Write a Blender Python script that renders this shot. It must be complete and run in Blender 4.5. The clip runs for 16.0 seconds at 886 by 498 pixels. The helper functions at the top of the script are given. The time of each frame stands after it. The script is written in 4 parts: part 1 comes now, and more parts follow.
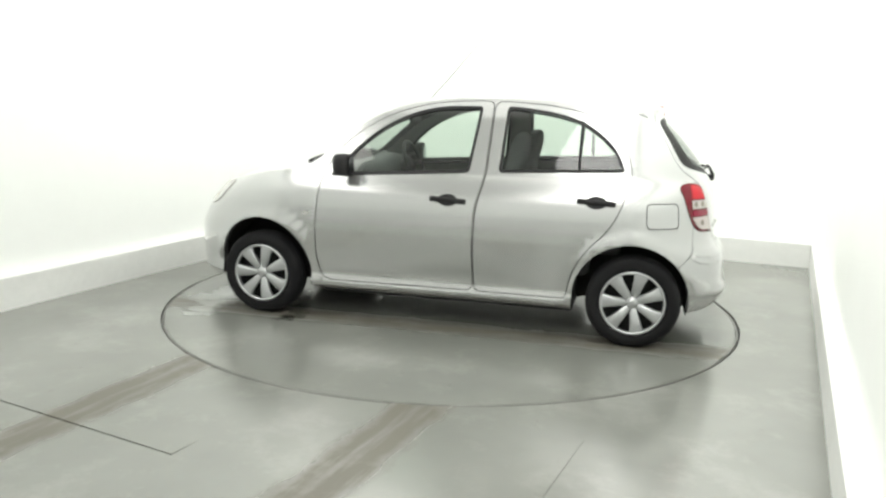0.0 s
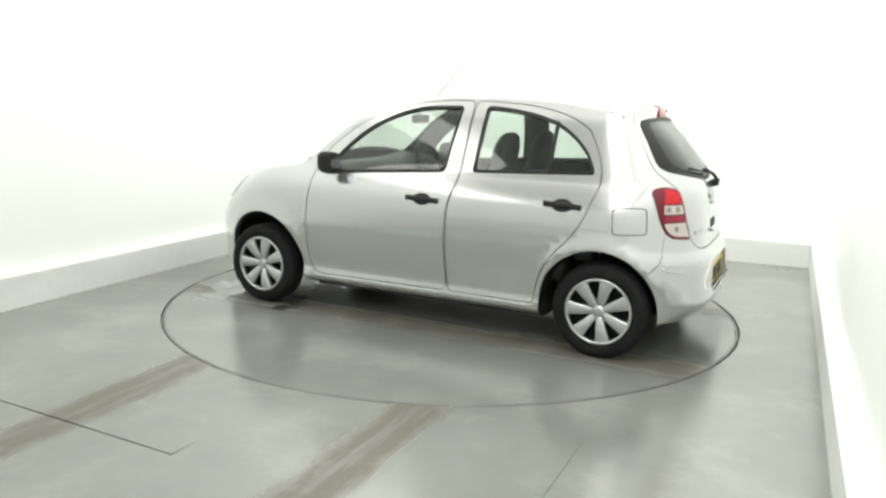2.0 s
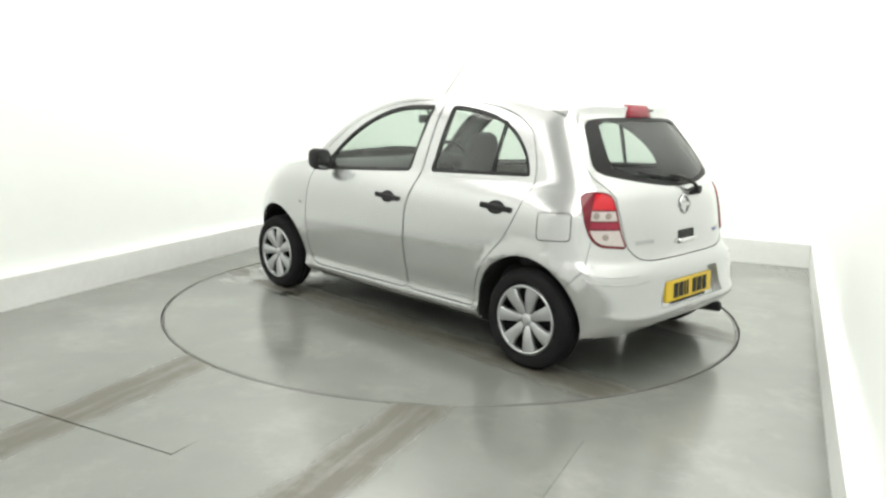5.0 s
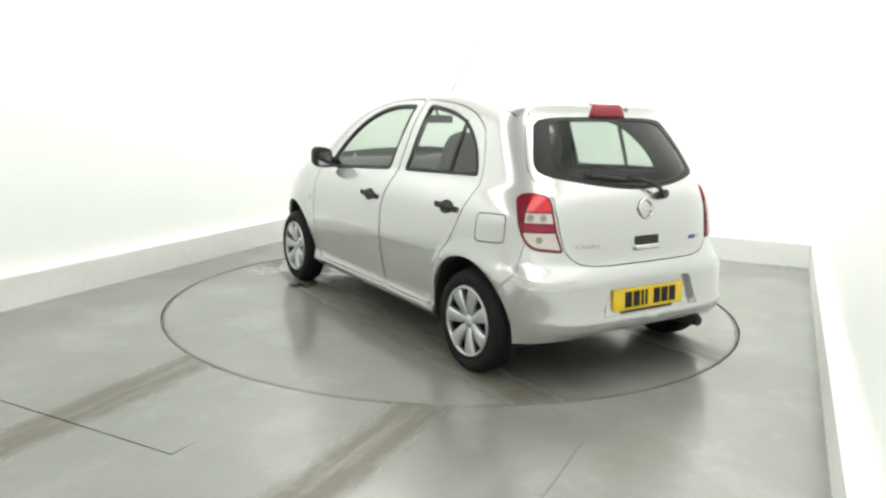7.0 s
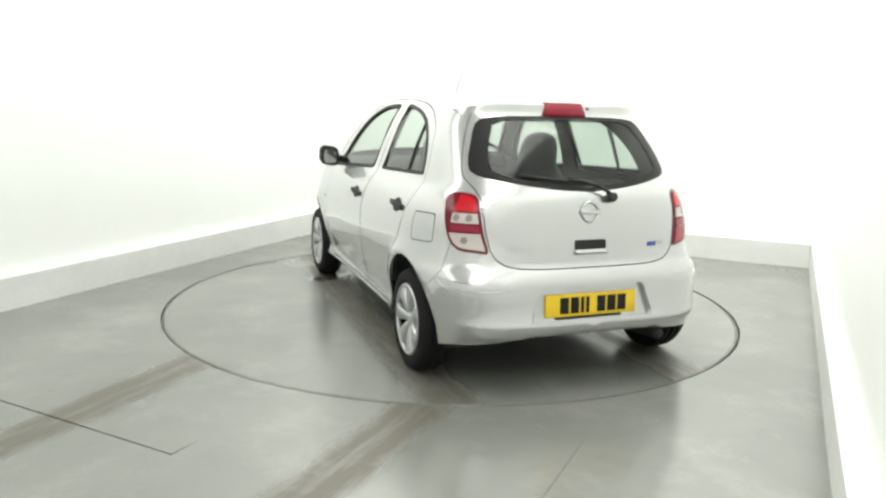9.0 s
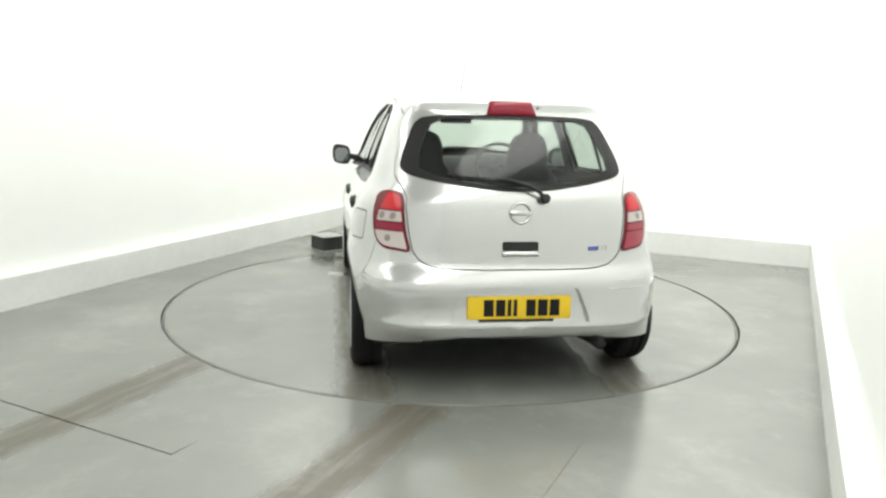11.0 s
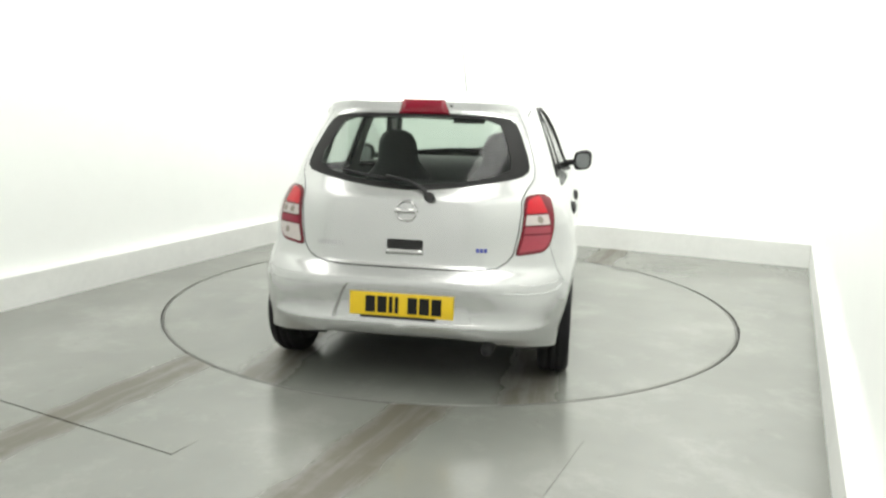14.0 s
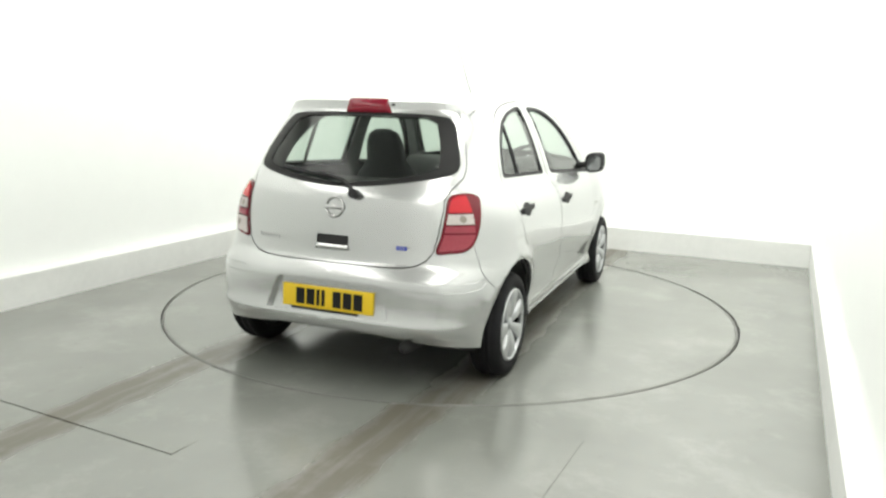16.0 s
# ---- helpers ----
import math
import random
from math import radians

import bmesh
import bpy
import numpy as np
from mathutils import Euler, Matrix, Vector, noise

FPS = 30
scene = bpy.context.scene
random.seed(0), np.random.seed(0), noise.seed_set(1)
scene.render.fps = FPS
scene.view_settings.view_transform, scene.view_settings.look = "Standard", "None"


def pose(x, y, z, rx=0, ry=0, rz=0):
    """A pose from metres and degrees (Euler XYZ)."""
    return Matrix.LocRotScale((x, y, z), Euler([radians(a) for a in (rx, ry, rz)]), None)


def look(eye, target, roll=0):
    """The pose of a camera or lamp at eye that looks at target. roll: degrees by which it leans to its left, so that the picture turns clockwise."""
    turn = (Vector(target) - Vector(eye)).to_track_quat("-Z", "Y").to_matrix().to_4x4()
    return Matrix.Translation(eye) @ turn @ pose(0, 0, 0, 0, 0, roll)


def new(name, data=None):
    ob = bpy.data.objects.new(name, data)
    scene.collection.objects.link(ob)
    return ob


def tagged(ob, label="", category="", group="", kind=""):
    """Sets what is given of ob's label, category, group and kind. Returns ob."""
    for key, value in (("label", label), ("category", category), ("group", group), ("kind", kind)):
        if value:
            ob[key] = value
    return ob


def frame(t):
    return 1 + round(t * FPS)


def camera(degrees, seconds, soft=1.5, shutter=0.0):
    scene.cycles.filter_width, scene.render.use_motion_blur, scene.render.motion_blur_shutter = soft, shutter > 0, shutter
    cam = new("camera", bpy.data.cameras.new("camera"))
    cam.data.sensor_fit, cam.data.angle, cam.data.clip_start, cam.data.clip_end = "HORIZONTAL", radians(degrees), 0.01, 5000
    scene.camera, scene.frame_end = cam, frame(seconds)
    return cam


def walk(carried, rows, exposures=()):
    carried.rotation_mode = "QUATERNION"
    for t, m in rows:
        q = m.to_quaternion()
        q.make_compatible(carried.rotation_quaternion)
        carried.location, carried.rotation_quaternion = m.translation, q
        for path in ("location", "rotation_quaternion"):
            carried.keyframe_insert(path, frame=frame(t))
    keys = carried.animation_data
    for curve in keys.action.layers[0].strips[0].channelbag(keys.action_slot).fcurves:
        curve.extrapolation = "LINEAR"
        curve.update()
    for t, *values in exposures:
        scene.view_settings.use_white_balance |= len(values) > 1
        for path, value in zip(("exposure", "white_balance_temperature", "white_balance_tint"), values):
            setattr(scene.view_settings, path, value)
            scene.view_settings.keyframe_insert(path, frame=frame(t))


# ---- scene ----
cam = camera(61.077, 16.0, soft=2.5)
EYE = (0.0, -5.2416, 1.3782)
AIM = (EYE[0] - 0.0104376, EYE[1] + 0.9819011, EYE[2] - 0.1891065)
walk(cam, [(0.0, look(EYE, AIM, 1.369)), (16.0, look(EYE, AIM, 1.369))])

# ---- light ----
ROOM = math.atan2(0.918, 0.397) - math.pi / 2     # the room stands turned against the camera
EX = Vector((0.918, -0.397, 0)).normalized()      # across the room
EY = Vector((0.397, 0.918, 0)).normalized()       # into the room
HALF, BACK, FRONT, TOP = 2.40, 2.61, -6.6, 3.3


def room(a, b, z=0.0):
    return EX * a + EY * b + Vector((0, 0, z))


world = bpy.data.worlds.new("world")
scene.world = world
world.use_nodes = True
world.node_tree.nodes["Background"].inputs[0].default_value = (0.9, 1.0, 0.95, 1)
world.node_tree.nodes["Background"].inputs[1].default_value = 0.0
scene.view_settings.exposure = 0.2


def area_lamp(name, eye, target, sx, sy, watts, colour=(0.995, 0.99, 0.94)):
    data = bpy.data.lights.new(name, "AREA")
    data.shape, data.size, data.size_y, data.energy, data.color = "RECTANGLE", sx, sy, watts, colour
    ob = new(name, data)
    d = Vector(target) - Vector(eye)
    ob.matrix_world = Matrix.Translation(eye) @ d.to_track_quat("-Z", "Y").to_matrix().to_4x4()
    return ob


# one long light box over the turntable and wall washers along three sides of the ceiling
lamp = area_lamp("ceiling_light_box", room(0.55, 0.2, TOP - 0.12), room(0.55, 0.21, 0), 3.4, 3.6, 27)
lamp.rotation_mode = "XYZ"
lamp.matrix_world = Matrix.Translation(room(0.55, 0.2, TOP - 0.12)) @ Matrix.Rotation(ROOM, 4, "Z")
area_lamp("wall_washer_left", room(-HALF + 0.75, -1.6, TOP - 0.1), room(-HALF, -1.6, 0.6), 8.0, 1.3, 100)
area_lamp("wall_washer_right", room(HALF - 0.75, -1.6, TOP - 0.1), room(HALF, -1.6, 1.0), 8.0, 1.3, 150)
area_lamp("wall_washer_back", room(0, BACK - 0.75, TOP - 0.1), room(0, BACK, 1.0), 4.2, 1.3, 42)
# unseen fill lamp at the open end, added to brighten the car's near side
area_lamp("front_fill_lamp", room(0, FRONT + 0.75, TOP - 0.1), room(0, FRONT, 1.0), 4.2, 1.3, 16)


# ---- materials ----
def material(name, colour=(0.5, 0.5, 0.5), rough=0.5, metal=0.0, coat=0.0, spec=0.5):
    m = bpy.data.materials.new(name)
    m.use_nodes = True
    b = m.node_tree.nodes["Principled BSDF"]
    b.inputs["Base Color"].default_value = (*colour, 1)
    b.inputs["Roughness"].default_value = rough
    b.inputs["Metallic"].default_value = metal
    b.inputs["Coat Weight"].default_value = coat
    b.inputs["Coat Roughness"].default_value = 0.04
    b.inputs["Specular IOR Level"].default_value = spec
    return m, m.node_tree, b


def link(nt, a, b):
    nt.links.new(a, b)


def noise_node(nt, scale, detail=4.0, rough=0.6, vector=None):
    n = nt.nodes.new("ShaderNodeTexNoise")
    n.inputs["Scale"].default_value, n.inputs["Detail"].default_value, n.inputs["Roughness"].default_value = scale, detail, rough
    if vector is not None:
        link(nt, vector, n.inputs["Vector"])
    return n


def coords(nt, scale=(1, 1, 1), turn=0.0):
    c = nt.nodes.new("ShaderNodeTexCoord")
    m = nt.nodes.new("ShaderNodeMapping")
    m.inputs["Scale"].default_value = scale
    m.inputs["Rotation"].default_value = (0, 0, turn)
    link(nt, c.outputs["Object"], m.inputs["Vector"])
    return m.outputs["Vector"]


def ramp(nt, fac, lo, hi, c0=(0, 0, 0, 1), c1=(1, 1, 1, 1)):
    r = nt.nodes.new("ShaderNodeValToRGB")
    e = r.color_ramp.elements
    e[0].position, e[0].color, e[1].position, e[1].color = lo, c0, hi, c1
    link(nt, fac, r.inputs[0])
    return r.outputs["Color"]


def mix(nt, fac, a, b, mode="MIX"):
    n = nt.nodes.new("ShaderNodeMix")
    n.data_type, n.blend_type = "RGBA", mode
    for sock, v in ((n.inputs["Factor"], fac), (n.inputs["A"], a), (n.inputs["B"], b)):
        if hasattr(v, "is_linked"):
            link(nt, v, sock)
        else:
            sock.default_value = v
    return n.outputs["Result"]


def maths(nt, op, a, b=0.0, c=0.0):
    n = nt.nodes.new("ShaderNodeMath")
    n.operation = op
    for sock, v in zip(n.inputs, (a, b, c)):
        if hasattr(v, "is_linked"):
            link(nt, v, sock)
        else:
            sock.default_value = v
    return n.outputs[0]


def bump(nt, b, height, strength, distance=0.01):
    n = nt.nodes.new("ShaderNodeBump")
    n.inputs["Strength"].default_value, n.inputs["Distance"].default_value = strength, distance
    link(nt, height, n.inputs["Height"])
    link(nt, n.outputs[0], b.inputs["Normal"])


def grained(name, colour, rough, scale=30.0, amount=0.15, bumped=0.1, metal=0.0, coat=0.0, spec=0.5):
    """A plain surface with mottling at two scales, uneven gloss and fine relief."""
    m, nt, b = material(name, colour, rough, metal, coat, spec)
    v = coords(nt)
    big, fine = noise_node(nt, scale * 0.12, 3, 0.6, v), noise_node(nt, scale, 5, 0.65, v)
    both = maths(nt, "ADD", maths(nt, "MULTIPLY", big.outputs["Fac"], 0.6), maths(nt, "MULTIPLY", fine.outputs["Fac"], 0.4))
    lo = tuple(c * (1 - amount) for c in colour) + (1,)
    hi = tuple(min(1, c * (1 + amount)) for c in colour) + (1,)
    link(nt, ramp(nt, both, 0.3, 0.7, lo, hi), b.inputs["Base Color"])
    link(nt, maths(nt, "MULTIPLY_ADD", fine.outputs["Fac"], 0.16, rough - 0.08), b.inputs["Roughness"])
    if bumped:
        bump(nt, b, fine.outputs["Fac"], bumped, 0.003)
    return m


def floor_paint(name, lanes, grime=0.8):
    """Grey floor paint, worn glossy, with tyre dirt in two lanes along the object's y."""
    m, nt, b = material(name, (0.2, 0.2, 0.19), 0.2)
    b.inputs["IOR"].default_value = 1.75
    c = nt.nodes.new("ShaderNodeTexCoord")
    v = c.outputs["Object"]
    sep = nt.nodes.new("ShaderNodeSeparateXYZ")
    link(nt, v, sep.inputs[0])
    big, mid, fine = noise_node(nt, 0.9, 4, 0.55, v), noise_node(nt, 5, 5, 0.65, v), noise_node(nt, 60, 4, 0.7, v)
    stretch = nt.nodes.new("ShaderNodeMapping")
    stretch.inputs["Scale"].default_value = (6.0, 0.55, 1.0)
    link(nt, v, stretch.inputs["Vector"])
    streak = noise_node(nt, 2.2, 6, 0.65, stretch.outputs[0])
    base = ramp(nt, big.outputs["Fac"], 0.3, 0.72, (0.160, 0.169, 0.151, 1), (0.238, 0.244, 0.223, 1))
    base = mix(nt, maths(nt, "MULTIPLY", mid.outputs["Fac"], 0.35), base, (0.20, 0.205, 0.188, 1))
    # dirt lanes where the wheels roll in
    off = maths(nt, "ABSOLUTE", maths(nt, "SUBTRACT", maths(nt, "ABSOLUTE", sep.outputs["X"]), lanes))
    off = maths(nt, "ADD", off, maths(nt, "MULTIPLY_ADD", mid.outputs["Fac"], 0.16, -0.08))
    lane = maths(nt, "MULTIPLY", maths(nt, "SUBTRACT", 1.0, maths(nt, "MULTIPLY", off, 6.0)), 1.9)
    lane = maths(nt, "MINIMUM", maths(nt, "MAXIMUM", lane, 0.0), 1.0)
    dirt = maths(nt, "MULTIPLY", lane, ramp(nt, streak.outputs["Fac"], 0.22, 0.52))
    base = mix(nt, maths(nt, "MULTIPLY", dirt, grime), base, (0.082, 0.068, 0.044, 1))
    worn = ramp(nt, noise_node(nt, 1.7, 8, 0.72, v).outputs["Fac"], 0.52, 0.66)
    base = mix(nt, maths(nt, "MULTIPLY", worn, 0.32), base, (0.33, 0.33, 0.31, 1))
    scuff = ramp(nt, noise_node(nt, 7.0, 8, 0.8, v).outputs["Fac"], 0.62, 0.70)
    base = mix(nt, maths(nt, "MULTIPLY", scuff, 0.4), base, (0.075, 0.075, 0.062, 1))
    link(nt, base, b.inputs["Base Color"])
    rough = maths(nt, "ADD", maths(nt, "MULTIPLY_ADD", mid.outputs["Fac"], 0.10, 0.07), maths(nt, "MULTIPLY", big.outputs["Fac"], 0.13))
    rough = maths(nt, "ADD", rough, maths(nt, "MULTIPLY", dirt, 0.3))
    link(nt, rough, b.inputs["Roughness"])
    bump(nt, b, maths(nt, "ADD", fine.outputs["Fac"], maths(nt, "MULTIPLY", mid.outputs["Fac"], 2.0)), 0.045, 0.004)
    return m


FLOOR = floor_paint("grey_floor_paint", 0.66)
TABLE = floor_paint("grey_turntable_paint", 0.68, 0.7)
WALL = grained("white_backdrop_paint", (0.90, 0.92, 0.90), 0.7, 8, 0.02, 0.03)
KERB = grained("white_kerb_paint", (0.75, 0.76, 0.74), 0.5, 18, 0.07, 0.12)
BOUNCE_WALL = grained("white_bounce_wall_paint", (0.85, 0.86, 0.85), 0.7, 8, 0.05, 0.05)
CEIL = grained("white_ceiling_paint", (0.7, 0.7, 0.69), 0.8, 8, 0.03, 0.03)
STEEL = grained("worn_grey_steel", (0.16, 0.16, 0.15), 0.4, 30, 0.2, 0.1, metal=0.6)
PIT = grained("dark_steel_pit", (0.03, 0.03, 0.028), 0.6, 20, 0.3, 0.1)
RUBBER = grained("black_tyre_rubber", (0.009, 0.009, 0.010), 0.8, 60, 0.3, 0.25, spec=0.25)
PLASTIC = grained("black_textured_plastic", (0.018, 0.018, 0.019), 0.58, 200, 0.2, 0.15, spec=0.3)
DARK = grained("dark_underbody", (0.012, 0.012, 0.012), 0.8, 30, 0.3, 0.1)
CLOTH = grained("charcoal_seat_cloth", (0.075, 0.078, 0.080), 0.9, 160, 0.25, 0.3)
TRIM = grained("grey_interior_plastic", (0.11, 0.113, 0.112), 0.6, 120, 0.2, 0.2)
DASH = grained("charcoal_dashboard_plastic", (0.045, 0.047, 0.047), 0.65, 120, 0.2, 0.2)
HEADLINER = grained("light_headliner_cloth", (0.42, 0.42, 0.40), 0.95, 120, 0.1, 0.2)
HUB = grained("silver_wheel_paint", (0.50, 0.51, 0.52), 0.3, 40, 0.06, 0.03, metal=0.75, coat=0.3)
CHROME = grained("chrome", (0.8, 0.8, 0.8), 0.12, 40, 0.05, 0.0, metal=1.0)
MIRROR = grained("dark_tinted_mirror", (0.30, 0.31, 0.32), 0.08, 40, 0.05, 0.0, metal=1.0)
STONE = grained("pale_grey_plastic", (0.34, 0.35, 0.34), 0.5, 60, 0.08, 0.05)
GREY_MESH = grained("dark_grey_mesh", (0.05, 0.055, 0.051), 0.6, 120, 0.3, 0.2)
YELLOW = grained("yellow_plate_reflective", (0.80, 0.55, 0.02), 0.35, 90, 0.05, 0.02)
INK = grained("black_plate_ink", (0.012, 0.012, 0.012), 0.5, 50, 0.1, 0.0, spec=0.2)
BADGE = grained("grey_chrome_badge", (0.55, 0.55, 0.55), 0.25, 50, 0.05, 0.0, metal=0.9)
BLUE = grained("blue_badge", (0.05, 0.07, 0.35), 0.3, 50, 0.05, 0.0)


def car_paint():
    m, nt, b = material("silver_car_paint", (0.57, 0.575, 0.57), 0.3, 0.8, 1.0)
    v = coords(nt)
    flake, film = noise_node(nt, 700, 2, 0.5, v), noise_node(nt, 2.5, 4, 0.6, v)
    link(nt, ramp(nt, flake.outputs["Fac"], 0.3, 0.7, (0.50, 0.506, 0.503, 1), (0.60, 0.606, 0.603, 1)), b.inputs["Base Color"])
    link(nt, maths(nt, "MULTIPLY_ADD", film.outputs["Fac"], 0.03, 0.225), b.inputs["Roughness"])
    b.inputs["Coat Roughness"].default_value = 0.03
    b.inputs["Coat IOR"].default_value = 1.6
    return m


PAINT = car_paint()


def glass(name, tint, gloss=0.04, face_on=0.085, power=5.0, ripple=0.0):
    m = bpy.data.materials.new(name)
    m.use_nodes = True
    nt = m.node_tree
    nt.nodes.clear()
    out, mx = nt.nodes.new("ShaderNodeOutputMaterial"), nt.nodes.new("ShaderNodeMixShader")
    clear, shine, lw = nt.nodes.new("ShaderNodeBsdfTransparent"), nt.nodes.new("ShaderNodeBsdfGlossy"), nt.nodes.new("ShaderNodeLayerWeight")
    clear.inputs["Color"].default_value = (*tint, 1)
    shine.inputs["Roughness"].default_value = gloss
    lw.inputs["Blend"].default_value = 0.5
    steep = maths(nt, "POWER", lw.outputs["Facing"], power)
    link(nt, maths(nt, "MULTIPLY_ADD", steep, 0.90, face_on), mx.inputs[0])
    if ripple:
        n = nt.nodes.new("ShaderNodeBump")
        n.inputs["Strength"].default_value, n.inputs["Distance"].default_value = ripple, 0.01
        link(nt, noise_node(nt, 22, 4, 0.6, coords(nt)).outputs["Fac"], n.inputs["Height"])
        link(nt, n.outputs[0], shine.inputs["Normal"])
    link(nt, clear.outputs[0], mx.inputs[1])
    link(nt, shine.outputs[0], mx.inputs[2])
    link(nt, mx.outputs[0], out.inputs["Surface"])
    return m


GLASS = glass("green_tinted_glass", (0.80, 0.87, 0.82))
WATER = glass("thin_water_film", (0.95, 0.96, 0.95), 0.03, 0.03, 3.0, 0.18)
GLASS_BACK = glass("grey_tinted_backlight_glass", (0.66, 0.72, 0.68), 0.08, 0.035)


def lens(name, colour, rough=0.12):
    m, nt, b = material(name, colour, rough, 0.0, 0.15, 0.35)
    v = coords(nt)
    w = noise_node(nt, 90, 2, 0.5, v)
    link(nt, mix(nt, maths(nt, "MULTIPLY", w.outputs["Fac"], 0.5), (*colour, 1), tuple(c * 0.55 for c in colour) + (1,)), b.inputs["Base Color"])
    bump(nt, b, w.outputs["Fac"], 0.15, 0.002)
    return m


RED = lens("red_lamp_lens", (0.58, 0.008, 0.02))
STOP_RED = lens("stop_lamp_lens", (0.24, 0.008, 0.025))
DEEP_RED = lens("dark_red_lamp_lens", (0.16, 0.006, 0.016))
TAIL_RED = lens("red_tail_lens", (0.30, 0.012, 0.04))
PALE_RED = lens("pale_red_lamp_lens", (0.36, 0.05, 0.075))
BULB = lens("smoky_bulb_glass", (0.30, 0.26, 0.23))
CLEAR = lens("clear_silvered_lens", (0.66, 0.66, 0.63))
TAIL_CLEAR = lens("pinkish_clear_tail_lens", (0.60, 0.54, 0.52))


# ---- making meshes ----
def mesh_of(name, verts, faces, mat, smooth=True):
    me = bpy.data.meshes.new(name)
    me.from_pydata([tuple(v) for v in verts], [], faces)
    me.validate()
    me.materials.append(mat)
    for p in me.polygons:
        p.use_smooth = smooth
    return me


def part(name, bm, mat, parent, label="", smooth=True):
    """Links a bmesh, or (verts, faces), as one mesh object under a thing or a part."""
    if isinstance(bm, tuple):
        me = mesh_of(name, bm[0], bm[1], mat, smooth)
    else:
        me = bpy.data.meshes.new(name)
        bm.to_mesh(me)
        bm.free()
        me.materials.append(mat)
        for p in me.polygons:
            p.use_smooth = smooth
    ob = new(name, me)
    ob.parent = parent
    return tagged(ob, label)


def thing(name, bm, mat, label, category, kind="", smooth=True, group=""):
    return tagged(part(name, bm, mat, None, "", smooth), label, category, group, kind)


def box_bm(lo, hi, bevel=0.0, segments=2):
    bm = bmesh.new()
    bmesh.ops.create_cube(bm, size=1.0)
    lo, hi = Vector(lo), Vector(hi)
    for v in bm.verts:
        v.co = Vector(((lo[i] + hi[i]) / 2 + v.co[i] * (hi[i] - lo[i]) for i in range(3)))
    if bevel:
        bmesh.ops.bevel(bm, geom=bm.edges[:], offset=bevel, segments=segments, profile=0.6, affect="EDGES")
    return bm


def lathe(profile, n=48, axis="y", centre=(0, 0, 0), closed=False):
    """A ring of (radius, along) points turned round an axis through centre."""
    verts, faces = [], []
    k = len(profile)
    for i in range(n):
        a = 2 * math.pi * i / n
        for r, h in profile:
            if axis == "y":
                p = (r * math.cos(a), h, r * math.sin(a))
            elif axis == "z":
                p = (r * math.cos(a), r * math.sin(a), h)
            else:
                p = (h, r * math.cos(a), r * math.sin(a))
            verts.append((p[0] + centre[0], p[1] + centre[1], p[2] + centre[2]))
    for i in range(n):
        j = (i + 1) % n
        for q in range(k - 1 + closed):
            r = (q + 1) % k
            faces.append((i * k + q, j * k + q, j * k + r, i * k + r))
    return verts, faces


def tube(points, radius, n=10, taper=1.0):
    """A round bar along points."""
    pts = [Vector(p) for p in points]
    verts, faces = [], []
    for i, p in enumerate(pts):
        d = (pts[min(i + 1, len(pts) - 1)] - pts[max(i - 1, 0)]).normalized()
        side = d.cross(Vector((0.13, 0.31, 0.94))).normalized()
        up = side.cross(d)
        r = radius * (1 + (taper - 1) * i / (len(pts) - 1))
        for k in range(n):
            a = 2 * math.pi * k / n
            verts.append(p + side * (r * math.cos(a)) + up * (r * math.sin(a)))
    for i in range(len(pts) - 1):
        for k in range(n):
            a, b = i * n + k, i * n + (k + 1) % n
            faces.append((a, b, b + n, a + n))
    faces.append(tuple(range(n))[::-1])
    faces.append(tuple(range((len(pts) - 1) * n, len(pts) * n)))
    return verts, faces


def merged(*pieces):
    verts, faces = [], []
    for v, f in pieces:
        n = len(verts)
        verts += list(v)
        faces += [tuple(i + n for i in q) for q in f]
    return verts, faces


def inside(p, poly):
    x, y, c = p[0], p[1], False
    for i in range(len(poly)):
        (x0, y0), (x1, y1) = poly[i - 1], poly[i]
        if (y0 > y) != (y1 > y) and x < (x1 - x0) * (y - y0) / (y1 - y0) + x0:
            c = not c
    return c


def rounded(points, r, n=4):
    """A polygon with its corners rounded."""
    out = []
    pts = [Vector(p) for p in points]
    for i, p in enumerate(pts):
        a, b = pts[i - 1], pts[(i + 1) % len(pts)]
        ra, rb = min(r, (a - p).length * 0.48), min(r, (b - p).length * 0.48)
        p0, p1 = p + (a - p).normalized() * ra, p + (b - p).normalized() * rb
        for k in range(n + 1):
            t = k / n
            q = p0 * (1 - t) ** 2 + p * 2 * t * (1 - t) + p1 * t * t
            out.append((q.x, q.y))
    return out


def curve(points, n=5, closed=True):
    """A smooth line through points."""
    pts = [Vector(p) for p in points]
    out, m = [], len(pts)
    for i in range(m if closed else m - 1):
        get = lambda k: pts[k % m] if closed else pts[min(max(k, 0), m - 1)]
        a, b, c, d = get(i - 1), get(i), get(i + 1), get(i + 2)
        for k in range(n):
            t = k / n
            q = 0.5 * (2 * b + (c - a) * t + (2 * a - 5 * b + 4 * c - d) * t * t + (3 * b - a - 3 * c + d) * t ** 3)
            out.append(tuple(q))
    if not closed:
        out.append(tuple(pts[-1]))
    return out


def area2(poly):
    return sum(poly[i - 1][0] * poly[i][1] - poly[i][0] * poly[i - 1][1] for i in range(len(poly)))


